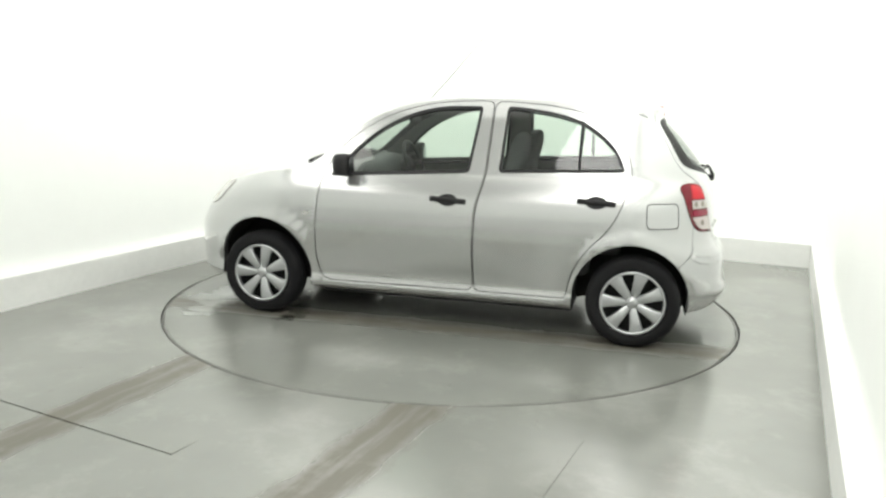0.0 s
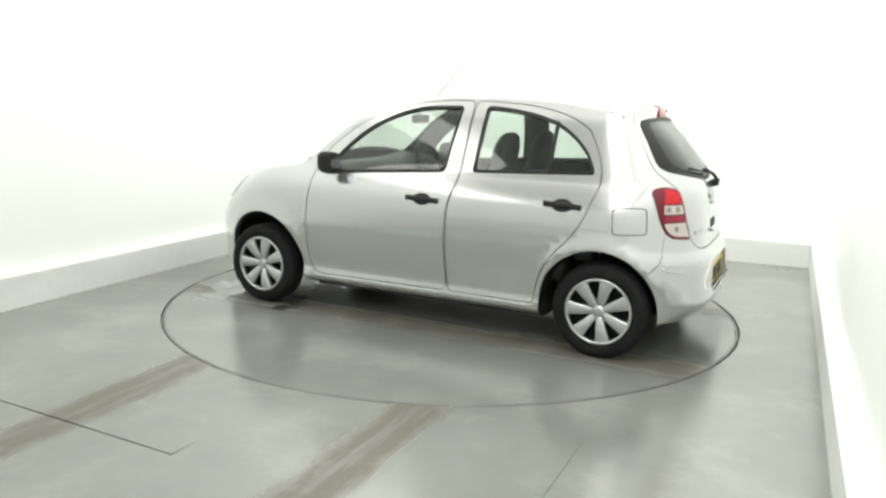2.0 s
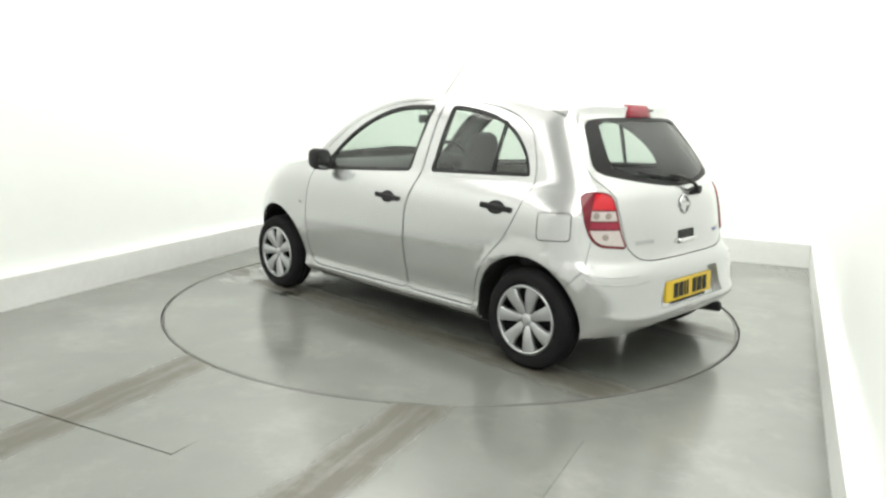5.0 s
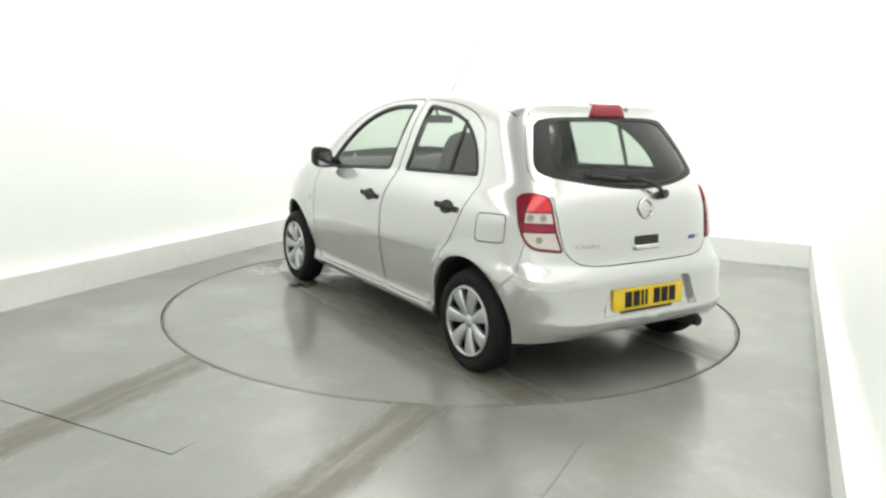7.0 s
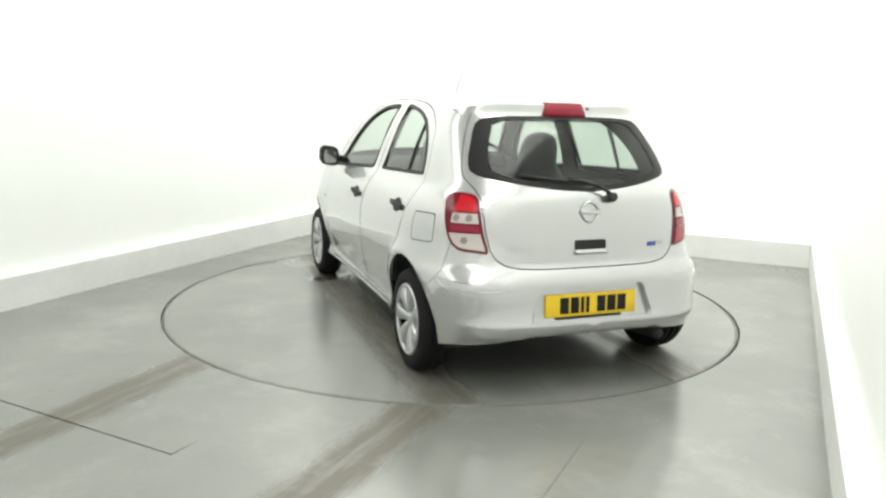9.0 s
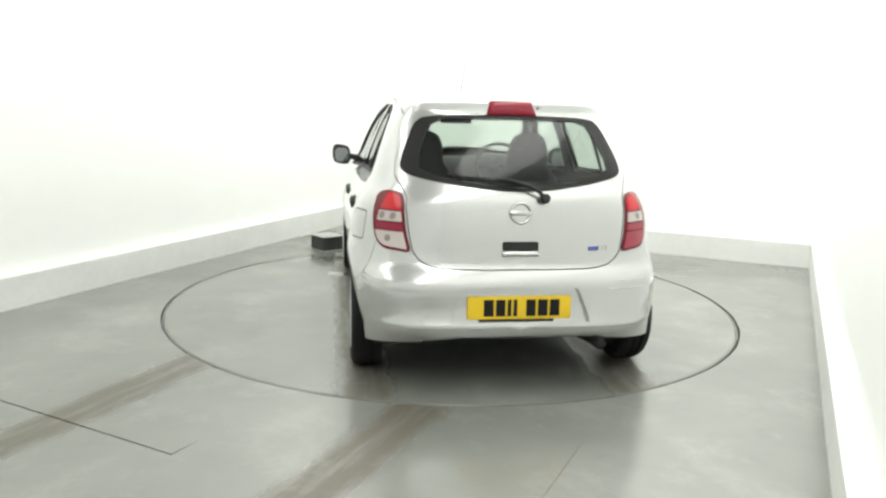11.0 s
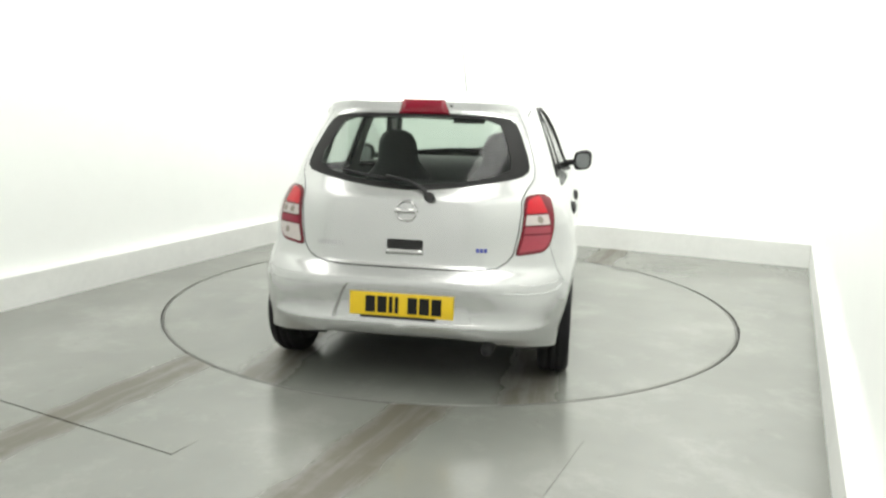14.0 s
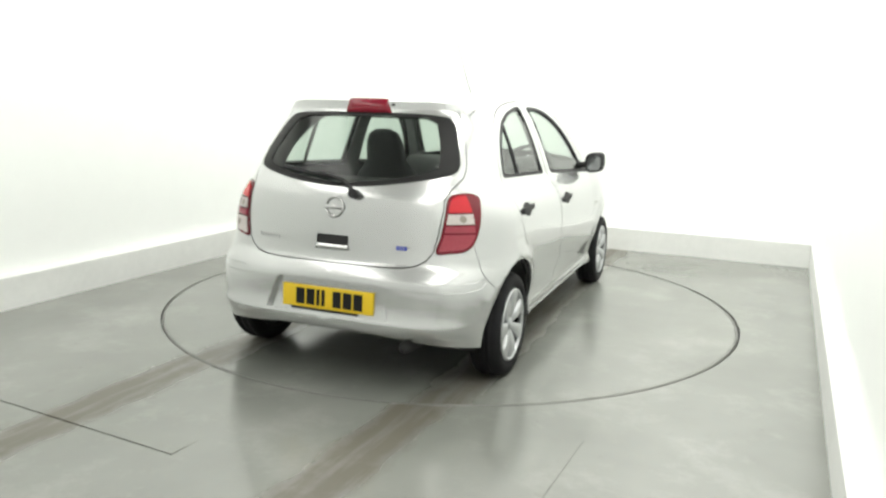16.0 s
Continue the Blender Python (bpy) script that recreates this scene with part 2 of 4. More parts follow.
def inset(poly, d):
    """A polygon moved inwards by d."""
    s = 1 if area2(poly) > 0 else -1
    out = []
    for i in range(len(poly)):
        a, p, b = Vector(poly[i - 1]), Vector(poly[i]), Vector(poly[(i + 1) % len(poly)])
        if (p - a).length < 1e-6 or (b - p).length < 1e-6:
            continue
        e, f = (p - a).normalized(), (b - p).normalized()
        n0, n1 = Vector((-e.y, e.x)) * s, Vector((-f.y, f.x)) * s
        h = n0 + n1
        k = max(h.dot(n0), 0.5)
        q = p + h * (d / k)
        out.append((q.x, q.y))
    return out


def triangulate(outer, holes=(), step=(0.05, 0.04), lines=()):
    """Triangles of a polygon with holes, with an even grid inside."""
    from mathutils.geometry import delaunay_2d_cdt
    fine = 1.2 * max(step)
    loops = []
    for lp in [outer, *holes]:
        more = []
        for i in range(len(lp)):
            a, b = Vector(lp[i - 1]), Vector(lp[i])
            k = max(1, math.ceil((b - a).length / fine))
            more += [tuple(a.lerp(b, (j + 1) / k)) for j in range(k)]
        loops.append(more)
    verts, edges = [], []
    for lp in loops:
        n = len(verts)
        verts += [Vector(p) for p in lp]
        edges += [(n + i, n + (i + 1) % len(lp)) for i in range(len(lp))]
    for ln in lines:
        n = len(verts)
        verts += [Vector(p) for p in ln]
        edges += [(n + i, n + i + 1) for i in range(len(ln) - 1)]
    bound = np.array([tuple(v) for v in verts])
    x0, y0 = bound.min(0)
    x1, y1 = bound.max(0)
    dense = []
    for lp in loops:
        for i in range(len(lp)):
            a, b = Vector(lp[i - 1]), Vector(lp[i])
            k = max(1, int((b - a).length / 0.02))
            dense += [tuple(a.lerp(b, j / k)) for j in range(k)]
    dense = np.array(dense)
    for x in np.arange(math.floor(x0 / step[0]) * step[0], x1, step[0]):
        for y in np.arange(math.floor(y0 / step[1]) * step[1], y1, step[1]):
            p = (float(x), float(y))
            if inside(p, outer) and not any(inside(p, h) for h in holes):
                if (np.hypot(dense[:, 0] - x, dense[:, 1] - y) > 0.3 * min(step)).all():
                    verts.append(Vector(p))
    v, e, f, *_ = delaunay_2d_cdt(verts, edges, [], 0, 1e-6)
    keep = []
    for t in f:
        c = sum((v[i] for i in t), Vector((0, 0))) / len(t)
        if inside(c, outer) and not any(inside(c, h) for h in holes):
            keep.append(tuple(t))
    return [tuple(p) for p in v], keep


def rim_edges(faces):
    seen = {}
    for f in faces:
        for i in range(len(f)):
            a, b = f[i - 1], f[i]
            if (b, a) in seen:
                del seen[(b, a)]
            else:
                seen[(a, b)] = 1
    return list(seen)


# ---- the room ----
AT_ROOM = Matrix.Rotation(ROOM, 4, "Z")
SKEW = Matrix.Translation((HALF, BACK, 0)) @ Matrix.Rotation(-0.0068, 4, "Z") @ Matrix.Translation((-HALF, -BACK, 0))   # the right side leans in a little
TABLE_R = 1.954


def ring(r, n=128, c=(0, 0)):
    return [(c[0] + r * math.cos(2 * math.pi * i / n), c[1] + r * math.sin(2 * math.pi * i / n)) for i in range(n)]


def slot(a, b, w0, w1):
    a, b = Vector(a), Vector(b)
    d = (b - a).normalized()
    n = Vector((-d.y, d.x))
    return [tuple(a + n * w0), tuple(a - n * w0), tuple(b - n * w1), tuple(b + n * w1)]


def build_room():
    outer = [(-HALF - 0.02, FRONT), (HALF + 0.02, FRONT), (HALF + 0.02, BACK + 0.02), (-HALF - 0.02, BACK + 0.02)]
    seam = [(-2.39, -2.600), (-1.091, -2.672), (0.006, -2.730), (0.0095, -2.595)]
    s, d = 0.0045, 0.0045
    groove = [(-2.39, -2.600 - s), (0.006 + d, -2.730 - s), (0.0110, -2.585), (0.0085, -2.585), (0.006 - d, -2.730 + s), (-2.39, -2.600 + s)]
    joint = slot((1.437, -1.86), (1.405, -2.75), 0.0008, 0.0016)
    v2, f = triangulate(outer, (ring(TABLE_R, 128, (0.0, 0.006)), groove, joint), (0.45, 0.45))
    verts, faces = [(x, y, 0.0) for x, y in v2], list(f)
    for a, b in rim_edges(f):
        n = len(verts)
        verts += [(*v2[a], -0.03), (*v2[b], -0.03)]
        faces.append((b, a, n, n + 1))
    ob = thing("floor", (verts, faces), FLOOR, "worn grey painted concrete floor with tyre marks", "floor", "structure", False)
    ob.matrix_world = AT_ROOM
    ob = thing("floor_pit", box_bm((-HALF, FRONT, -0.16), (HALF, BACK, -0.06)), PIT, "dark pit under the floor joints", "floor", "structure", False)
    ob.matrix_world = AT_ROOM
    # low kerbs along three sides, a white backdrop above them
    h = 0.215
    for name, lo, hi in (("kerb_left", (-HALF - 0.14, FRONT, -0.02), (-HALF, BACK + 0.14, h)),
                         ("kerb_back", (-HALF, BACK, -0.02), (HALF, BACK + 0.14, h + 0.004)),
                         ("kerb_right", (HALF, FRONT, -0.02), (HALF + 0.14, BACK + 0.14, h))):
        ob = thing(name, box_bm(lo, hi, 0.008, 2), KERB, "low white-painted kerb with scuffs along the floor", "kerb", "structure", False)
        ob.matrix_world = AT_ROOM @ SKEW if name == "kerb_right" else AT_ROOM
    for name, lo, hi, mat, label in (
            ("wall_left", (-HALF - 0.26, FRONT, 0.0), (-HALF - 0.10, BACK + 0.1, TOP), WALL, "plain bright white studio wall"),
            ("wall_back", (-HALF - 0.26, BACK + 0.10, 0.0), (HALF + 0.26, BACK + 0.26, TOP), WALL, "plain bright white studio wall"),
            ("wall_right", (HALF + 0.10, FRONT, 0.0), (HALF + 0.26, BACK + 0.1, TOP), WALL, "plain bright white studio wall"),
            # added out of view across the open end, white to throw light on the car
            ("wall_front", (-HALF - 0.26, FRONT - 0.16, 0.0), (HALF + 0.26, FRONT, TOP), BOUNCE_WALL, "plain white unseen wall added across the studio's open end to bounce light"),
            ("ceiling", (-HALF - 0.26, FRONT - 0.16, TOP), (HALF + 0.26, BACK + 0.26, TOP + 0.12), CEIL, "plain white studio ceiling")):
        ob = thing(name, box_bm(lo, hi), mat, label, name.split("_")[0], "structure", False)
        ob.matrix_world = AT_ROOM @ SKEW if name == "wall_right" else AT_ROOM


build_room()


def build_turntable():
    r = TABLE_R - 0.012
    deck = [(0.0, 0.0), (0.5, 0.0), (1.0, 0.0), (1.5, 0.0), (r - 0.016, 0.0), (r - 0.014, -0.002), (r - 0.014, -0.05), (0.0, -0.05)]
    table_ob = thing("turntable", lathe(deck, 160, "z"), TABLE, "round grey painted turntable set flush in the floor", "turntable", "", False)
    part("edge_ring", lathe([(r - 0.0135, -0.05), (r - 0.0135, -0.0015), (r - 0.012, 0.0), (r - 0.002, 0.0), (r, -0.002), (r, -0.05)], 160, "z"), STEEL, table_ob, "worn grey steel edge ring", False)
    return table_ob


turntable = build_turntable()


def build_wet_patches():
    """Water that has dripped off the car round one front wheel, in thin uneven films on the deck."""
    rng = random.Random(7)
    spots = [(1.70, 0.30, 0.13), (1.72, 0.55, 0.13), (1.58, 0.70, 0.12), (1.56, 0.88, 0.10), (1.20, 0.36, 0.12), (1.05, 0.62, 0.11), (0.98, 0.84, 0.08), (1.36, 0.34, 0.09)]
    for cx, cy, size in spots:
        for k in range(4):
            a, d = rng.uniform(0, 2 * math.pi), size * (0.2 + 1.1 * rng.random() if k else 0.0)
            ox, oy = cx + d * math.cos(a), cy + d * math.sin(a)
            r = size * (0.8 if k == 0 else rng.uniform(0.18, 0.5))
            waves = [(n, rng.uniform(0.05, 0.16), rng.uniform(0, 6.28)) for n in (2, 3, 5, 8, 11)]
            long, turn = rng.uniform(1.0, 1.9), rng.uniform(0, math.pi)
            edge = []
            for i in range(48):
                t = 2 * math.pi * i / 48
                q = r * (1 + sum(h * math.cos(n * t + p) for n, h, p in waves))
                x, y = q * long * math.cos(t), q * math.sin(t)
                # the car stands off the turntable's middle and a quarter turn against it
                px, py = ox + x * math.cos(turn) - y * math.sin(turn) - 0.1178, oy + x * math.sin(turn) + y * math.cos(turn) - 0.0618
                edge.append(Vector((-py, px, 0.0012 + 0.0001 * k)))
            if max(v.length for v in edge) < TABLE_R - 0.05:
                part("wet_patch", (edge, [tuple(range(48))]), WATER, turntable, "thin film of dripped water", False).visible_shadow = False


build_wet_patches()


def build_floor_box():
    """A low box by the turntable: dark open-mesh sides between a pale lid and a pale foot."""
    lo, hi = (0.0, 0.0), (0.22, 0.24)
    ob = thing("floor_box", box_bm((lo[0] + 0.006, lo[1] + 0.006, 0.0), (hi[0] - 0.006, hi[1] - 0.006, 0.132), 0.004, 1), GREY_MESH,
               "small dark grey box with pale lid on floor beside turntable", "box", "", False)
    part("lid", box_bm((*lo, 0.132), (*hi, 0.140), 0.003, 1), STONE, ob, "pale grey lid", False)
    part("foot", box_bm((lo[0] + 0.002, lo[1] + 0.002, 0.0), (hi[0] - 0.002, hi[1] - 0.002, 0.010), 0.003, 1), STONE, ob, "pale grey foot", False)
    for k in range(6):
        part("rib", box_bm((0.018 + 0.035 * k, 0.0025, 0.014), (0.024 + 0.035 * k, 0.009, 0.132)), PLASTIC, ob, "", False)
        part("rib", box_bm((0.0025, 0.018 + 0.038 * k, 0.014), (0.009, 0.024 + 0.038 * k, 0.132)), PLASTIC, ob, "", False)
    ob.matrix_world = pose(-1.178, 1.595, 0, 0, 0, 43)


build_floor_box()

# ---- the car's shape: x forward, y to its left ----
XC, XF, NB, NF = -1.0, 0.95, 3.1, 2.5


def table(pairs):
    a = np.array(pairs)
    return lambda x: float(np.interp(x, a[:, 0], a[:, 1]))


def smooth_table(pairs):
    """A smooth line through points given by rising first values."""
    a = np.array(pairs, float)
    x, y = a[:, 0], a[:, 1]
    d = np.diff(y) / np.diff(x)
    m = np.concatenate([[d[0]], [0.0 if d[i] * d[i + 1] <= 0 else 2 * d[i] * d[i + 1] / (d[i] + d[i + 1]) for i in range(len(d) - 1)], [d[-1]]])

    def f(v):
        v = min(max(v, x[0]), x[-1])
        i = min(max(int(np.searchsorted(x, v)) - 1, 0), len(d) - 1)
        h = x[i + 1] - x[i]
        t = (v - x[i]) / h
        return float((1 + 2 * t) * (1 - t) ** 2 * y[i] + t * (1 - t) ** 2 * h * m[i] + t * t * (3 - 2 * t) * y[i + 1] + t * t * (t - 1) * h * m[i + 1])
    return f


half_width = smooth_table([(0.05, 0.60), (0.14, 0.670), (0.188, 0.722), (0.215, 0.755), (0.238, 0.768), (0.262, 0.761), (0.30, 0.755), (0.335, 0.759), (0.37, 0.768), (0.45, 0.787), (0.52, 0.797), (0.60, 0.803),
                           (0.72, 0.800), (0.80, 0.790), (0.87, 0.770), (0.93, 0.735), (0.975, 0.702), (1.05, 0.675), (1.15, 0.640), (1.3, 0.575), (1.34, 0.550), (1.38, 0.522), (1.46, 0.46)])
rear_x = smooth_table([(0.05, -1.48), (0.16, -1.56), (0.22, -1.62), (0.27, -1.662), (0.305, -1.695), (0.335, -1.706), (0.357, -1.700), (0.385, -1.686), (0.43, -1.680), (0.50, -1.677), (0.55, -1.673), (0.58, -1.658), (0.60, -1.640), (0.625, -1.626),
                       (0.74, -1.612), (0.88, -1.592), (0.945, -1.578), (1.0, -1.545), (1.1, -1.475), (1.2, -1.392), (1.3, -1.295), (1.335, -1.262), (1.36, -1.262), (1.388, -1.262), (1.46, -1.23)])
front_x = smooth_table([(0.05, 1.80), (0.16, 1.93), (0.33, 1.95), (0.5, 1.94), (0.62, 1.89), (0.72, 1.81), (0.82, 1.70), (0.90, 1.56), (1.0, 1.40), (1.46, 1.2)])
rail_z = smooth_table([(-2.6, 1.388), (-1.262, 1.388), (-1.235, 1.386), (-1.20, 1.377), (-1.16, 1.366), (-1.11, 1.359), (-1.05, 1.361), (-0.98, 1.371), (-0.9, 1.387), (-0.7, 1.408), (-0.5, 1.420), (-0.1, 1.423), (0.17, 1.400), (0.38, 1.346), (0.56, 1.256), (0.74, 1.118),
                       (0.86, 1.015), (0.95, 0.968), (1.2, 0.925), (1.45, 0.872), (1.7, 0.80), (1.95, 0.73), (2.8, 0.70)])
centre_z = smooth_table([(-1.27, 1.388), (-1.2, 1.406), (-1.07, 1.424), (-0.8, 1.445), (-0.45, 1.456), (-0.15, 1.456), (0.07, 1.444), (0.31, 1.408), (0.56, 1.322), (0.75, 1.18),
                         (0.95, 1.035), (1.2, 0.985), (1.43, 0.93), (1.6, 0.88), (1.72, 0.83), (1.85, 0.76), (1.96, 0.72)])


def arc_table(a, b, n):
    """Round a corner: length run, and the shares of depth and width."""
    t = np.linspace(0, math.pi / 2, 600)
    s, c = np.sin(t) ** (2 / n), np.cos(t) ** (2 / n)
    run = np.concatenate([[0], np.cumsum(np.hypot(np.diff(s) * a, np.diff(c) * b))])
    return run, s, c


RUN_B, S_B, C_B = arc_table(0.62, 0.78, NB)
_, S_L, C_L = arc_table(0.62, 0.78, 4.6)
S_L, C_L = [np.interp(RUN_B / RUN_B[-1], _ / _[-1], q) for q in (S_L, C_L)]
squareness = smooth_table([(0.05, 1.0), (0.36, 1.0), (0.52, 0.72), (0.64, 0.25), (0.76, 0.0), (1.1, 0.0), (1.28, 0.05), (1.34, 0.50), (1.38, 0.70), (1.46, 0.70)])     # the bumper's corners are squarer than the tail's


def corner(z):
    k = squareness(z)
    return S_B * (1 - k) + S_L * k, C_B * (1 - k) + C_L * k


RUN_F, S_F, C_F = arc_table(0.85, 0.78, NF)
U_BACK, U_FRONT = XC - RUN_B[-1], XF + RUN_F[-1]


ARCH_F, ARCH_R = (1.215, 0.292, 0.345), (-1.128, 0.277, 0.335)     # wheel openings: x, z, radius


def flare(x, z):
    """How far the wings swell out round the wheel openings."""
    out = 0.0
    for cx, cz, r in (ARCH_F, ARCH_R):
        d = min(max((r + 0.085 - math.hypot(x - cx, z - cz)) / 0.06, 0.0), 1.0)
        out = max(out, 0.013 * d * d * (3 - 2 * d))
    return out


def spot(u, z):
    w = half_width(z)
    if u < XC:
        r = XC - u
        sb, cb = corner(z)
        x, y = XC - (XC - rear_x(z)) * float(np.interp(r, RUN_B, sb)), w * float(np.interp(r, RUN_B, cb))
    elif u > XF:
        r = u - XF
        x, y = XF + (front_x(z) - XF) * float(np.interp(r, RUN_F, S_F)), w * float(np.interp(r, RUN_F, C_F))
    else:
        x, y = u, w
    return x, y + flare(x, z) * y / w


def rim(u):
    """The height at which the skin meets the roof, bonnet or glass above it."""
    z = 1.37
    for _ in range(6):
        z = rail_z(spot(u, z)[0])
    return z


def shell(u, z, off=0.0):
    """The point of the car's left skin at u along its girth and height z, moved out by off."""
    x, y = spot(u, z)
    if off == 0.0:
        return Vector((x, max(y, 0.0), z))
    h = 0.004
    u0, u1 = max(u - h, U_BACK), min(u + h, U_FRONT)
    p0, p1, q0, q1 = spot(u0, z), spot(u1, z), spot(u, z - h), spot(u, z + h)
    a = Vector((p1[0] - p0[0], p1[1] - p0[1], 0))
    b = Vector((q1[0] - q0[0], q1[1] - q0[1], 2 * h))
    n = b.cross(a).normalized()
    if n.y < 0 and abs(n.y) > 0.2:
        n = -n
    if u < XC - 0.5 and n.x > 0:
        n = -n
    p = Vector((x, y, z)) + n * off
    if u < U_BACK + 0.003 or u > U_FRONT - 0.003:
        p.y = 0.0
    return p


def su(x, z):
    """Girth place of a spot on the side, by its x."""
    if x >= XC and x <= XF:
        return x
    if x < XC:
        s = min((XC - x) / (XC - rear_x(z)), 1.0)
        return XC - float(np.interp(s, corner(z)[0], RUN_B))
    s = min((x - XF) / (front_x(z) - XF), 1.0)
    return XF + float(np.interp(s, S_F, RUN_F))


def ru(y, z):
    """Girth place of a spot on the tail, by its y."""
    c = min(max(y / half_width(z), 0.0), 1.0)
    return XC - float(np.interp(-c, -corner(z)[1], RUN_B))


def side(points):
    return [(su(x, z), z) for x, z in points]


def tail(points):
    return [(ru(y, z), z) for y, z in points]


def lay(flat, faces, off=0.0, flange=0.0):
    """A flat pattern laid on the left skin; flange: how deep its edges turn in."""
    verts = [shell(u, z, off) for u, z in flat]
    edges = rim_edges(faces) if flange else ()
    faces = [tuple(reversed(f)) for f in faces]
    for a, b in edges:
        if max(flat[a][0], flat[b][0]) < U_BACK + 0.003:
            continue
        n = len(verts)
        e = math.copysign(0.0012, flange)
        verts += [shell(*flat[a], off - e), shell(*flat[b], off - e), shell(*flat[a], off - flange), shell(*flat[b], off - flange)]
        faces.append((n, n + 1, n + 3, n + 2))
    return verts, faces


def skin_value(x, y, z):
    """Below 0 inside the skin, above 0 outside."""
    w = half_width(z) + flare(x, z)
    k = squareness(z)
    if x < XC:
        n = NB * (1 - k) + 4.6 * k
        return ((XC - x) / (XC - rear_x(z))) ** n + (y / w) ** n - 1
    if x > XF:
        return ((x - XF) / (front_x(z) - XF)) ** NF + (y / w) ** NF - 1
    return (y / w) ** 3 - 1


def skin_normals(ob):
    """Shade the panels of the car by the true slope of its skin; turned-in edges keep their own."""
    me, seen, out = ob.data, {}, []
    h = 0.004

    def slope(i):
        if i not in seen:
            x, y, z = me.vertices[i].co
            sg, y = (1 if y >= 0 else -1), abs(y)
            g = Vector((skin_value(x + h, y, z) - skin_value(x - h, y, z), skin_value(x, y + h, z) - skin_value(x, max(y - h, 0), z), skin_value(x, y, z + h) - skin_value(x, y, z - h)))
            if y < 0.004:
                g.y = 0.0
            seen[i] = Vector((g.x, sg * g.y, g.z)).normalized()
        return seen[i]
    beside = {}
    for p in me.polygons:
        for key in p.edge_keys:
            beside.setdefault(key, []).append(p.normal)
    for e in me.edges:
        ns = beside.get(e.key, ())
        if len(ns) > 1 and min(ns[0].dot(n) for n in ns) < 0.6:
            e.use_edge_sharp = True
    for p in me.polygons:
        for i in p.vertices:
            n = slope(i)
            out.append(tuple(n if n.dot(p.normal) > 0.5 else p.normal))
    me.normals_split_custom_set(out)
    return ob


def mirror(vf):
    return [Vector((v[0], -v[1], v[2])) for v in vf[0]], [tuple(reversed(f)) for f in vf[1]]


def both(vf):
    return merged(vf, mirror(vf))


def weld(vf, dist=0.0008):
    bm = bmesh.new()
    vs = [bm.verts.new(v) for v in vf[0]]
    for f in vf[1]:
        if len(set(f)) == len(f):
            try:
                bm.faces.new([vs[i] for i in f])
            except ValueError:
                pass
    bmesh.ops.remove_doubles(bm, verts=[v for v in bm.verts if abs(v.co.y) < 0.0012], dist=dist)
    return bm


GAP = 0.0055
HUB_F, HUB_R, AXLE_Z, TYRE_R = 1.214, -1.148, 0.268, 0.272

# outlines on the skin
WIN_F = rounded([(0.750, 0.922), (0.69, 0.995), (0.64, 1.052), (0.575, 1.118), (0.506, 1.178), (0.44, 1.226), (0.370, 1.268), (0.285, 1.307), (0.198, 1.338), (0.11, 1.357), (0.021, 1.367),
                 (-0.182, 1.371), (-0.172, 1.248), (-0.136, 0.976)], 0.03)
WIN_R = rounded([(-0.318, 0.984), (-0.336, 1.374), (-0.42, 1.369), (-0.509, 1.359), (-0.60, 1.346), (-0.682, 1.329), (-0.786, 1.297), (-0.84, 1.270), (-0.889, 1.239), (-0.945, 1.194), (-0.994, 1.143),
                 (-1.028, 1.100), (-1.050, 1.062), (-1.066, 1.015)], 0.03)
DOOR_F = rounded([(0.755, 0.252), (0.808, 0.282), (0.826, 0.35), (0.832, 0.42), (0.834, 0.605), (0.817, 0.82), (0.790, 0.945), (0.752, 1.043), (0.721, 1.086), (0.64, 1.158), (0.552, 1.229),
                  (0.47, 1.276), (0.380, 1.320), (0.28, 1.354), (0.17, 1.381), (0.05, 1.398), (-0.073, 1.406), (-0.252, 1.409),
                  (-0.249, 1.166), (-0.236, 0.936), (-0.212, 0.84), (-0.195, 0.771), (-0.188, 0.566), (-0.193, 0.257)], 0.05)
DOOR_R = rounded([(-0.195, 0.256), (-0.191, 0.566), (-0.198, 0.771), (-0.215, 0.84), (-0.239, 0.936), (-0.252, 1.166), (-0.255, 1.408), (-0.38, 1.405), (-0.501, 1.397), (-0.6, 1.389),
                  (-0.70, 1.374), (-0.78, 1.356), (-0.86, 1.332), (-0.935, 1.297), (-1.002, 1.252), (-1.055, 1.195), (-1.093, 1.131), (-1.112, 1.068), (-1.115, 1.005), (-1.103, 0.945), (-1.078, 0.883),
                  (-1.048, 0.80), (-1.008, 0.721), (-0.962, 0.655), (-0.904, 0.599), (-0.845, 0.525), (-0.80, 0.44), (-0.775, 0.36), (-0.762, 0.27), (-0.74, 0.255)], 0.05)
FLAP = rounded(side([(-1.187, 0.850), (-1.362, 0.857), (-1.378, 0.714), (-1.197, 0.704)]), 0.03)
TAILGATE = tail([(0.0, 0.605), (0.18, 0.605), (0.30, 0.606), (0.38, 0.610), (0.445, 0.622), (0.49, 0.650), (0.518, 0.69), (0.532, 0.76), (0.541, 0.84), (0.542, 0.93),
                 (0.560, 0.98), (0.590, 1.03), (0.588, 1.08), (0.572, 1.14), (0.535, 1.24), (0.505, 1.305), (0.485, 1.34), (0.475, 1.40)] + [(0.475 - 0.025 * i, 1.40) for i in range(1, 19)] + [(0.0, 1.40)])
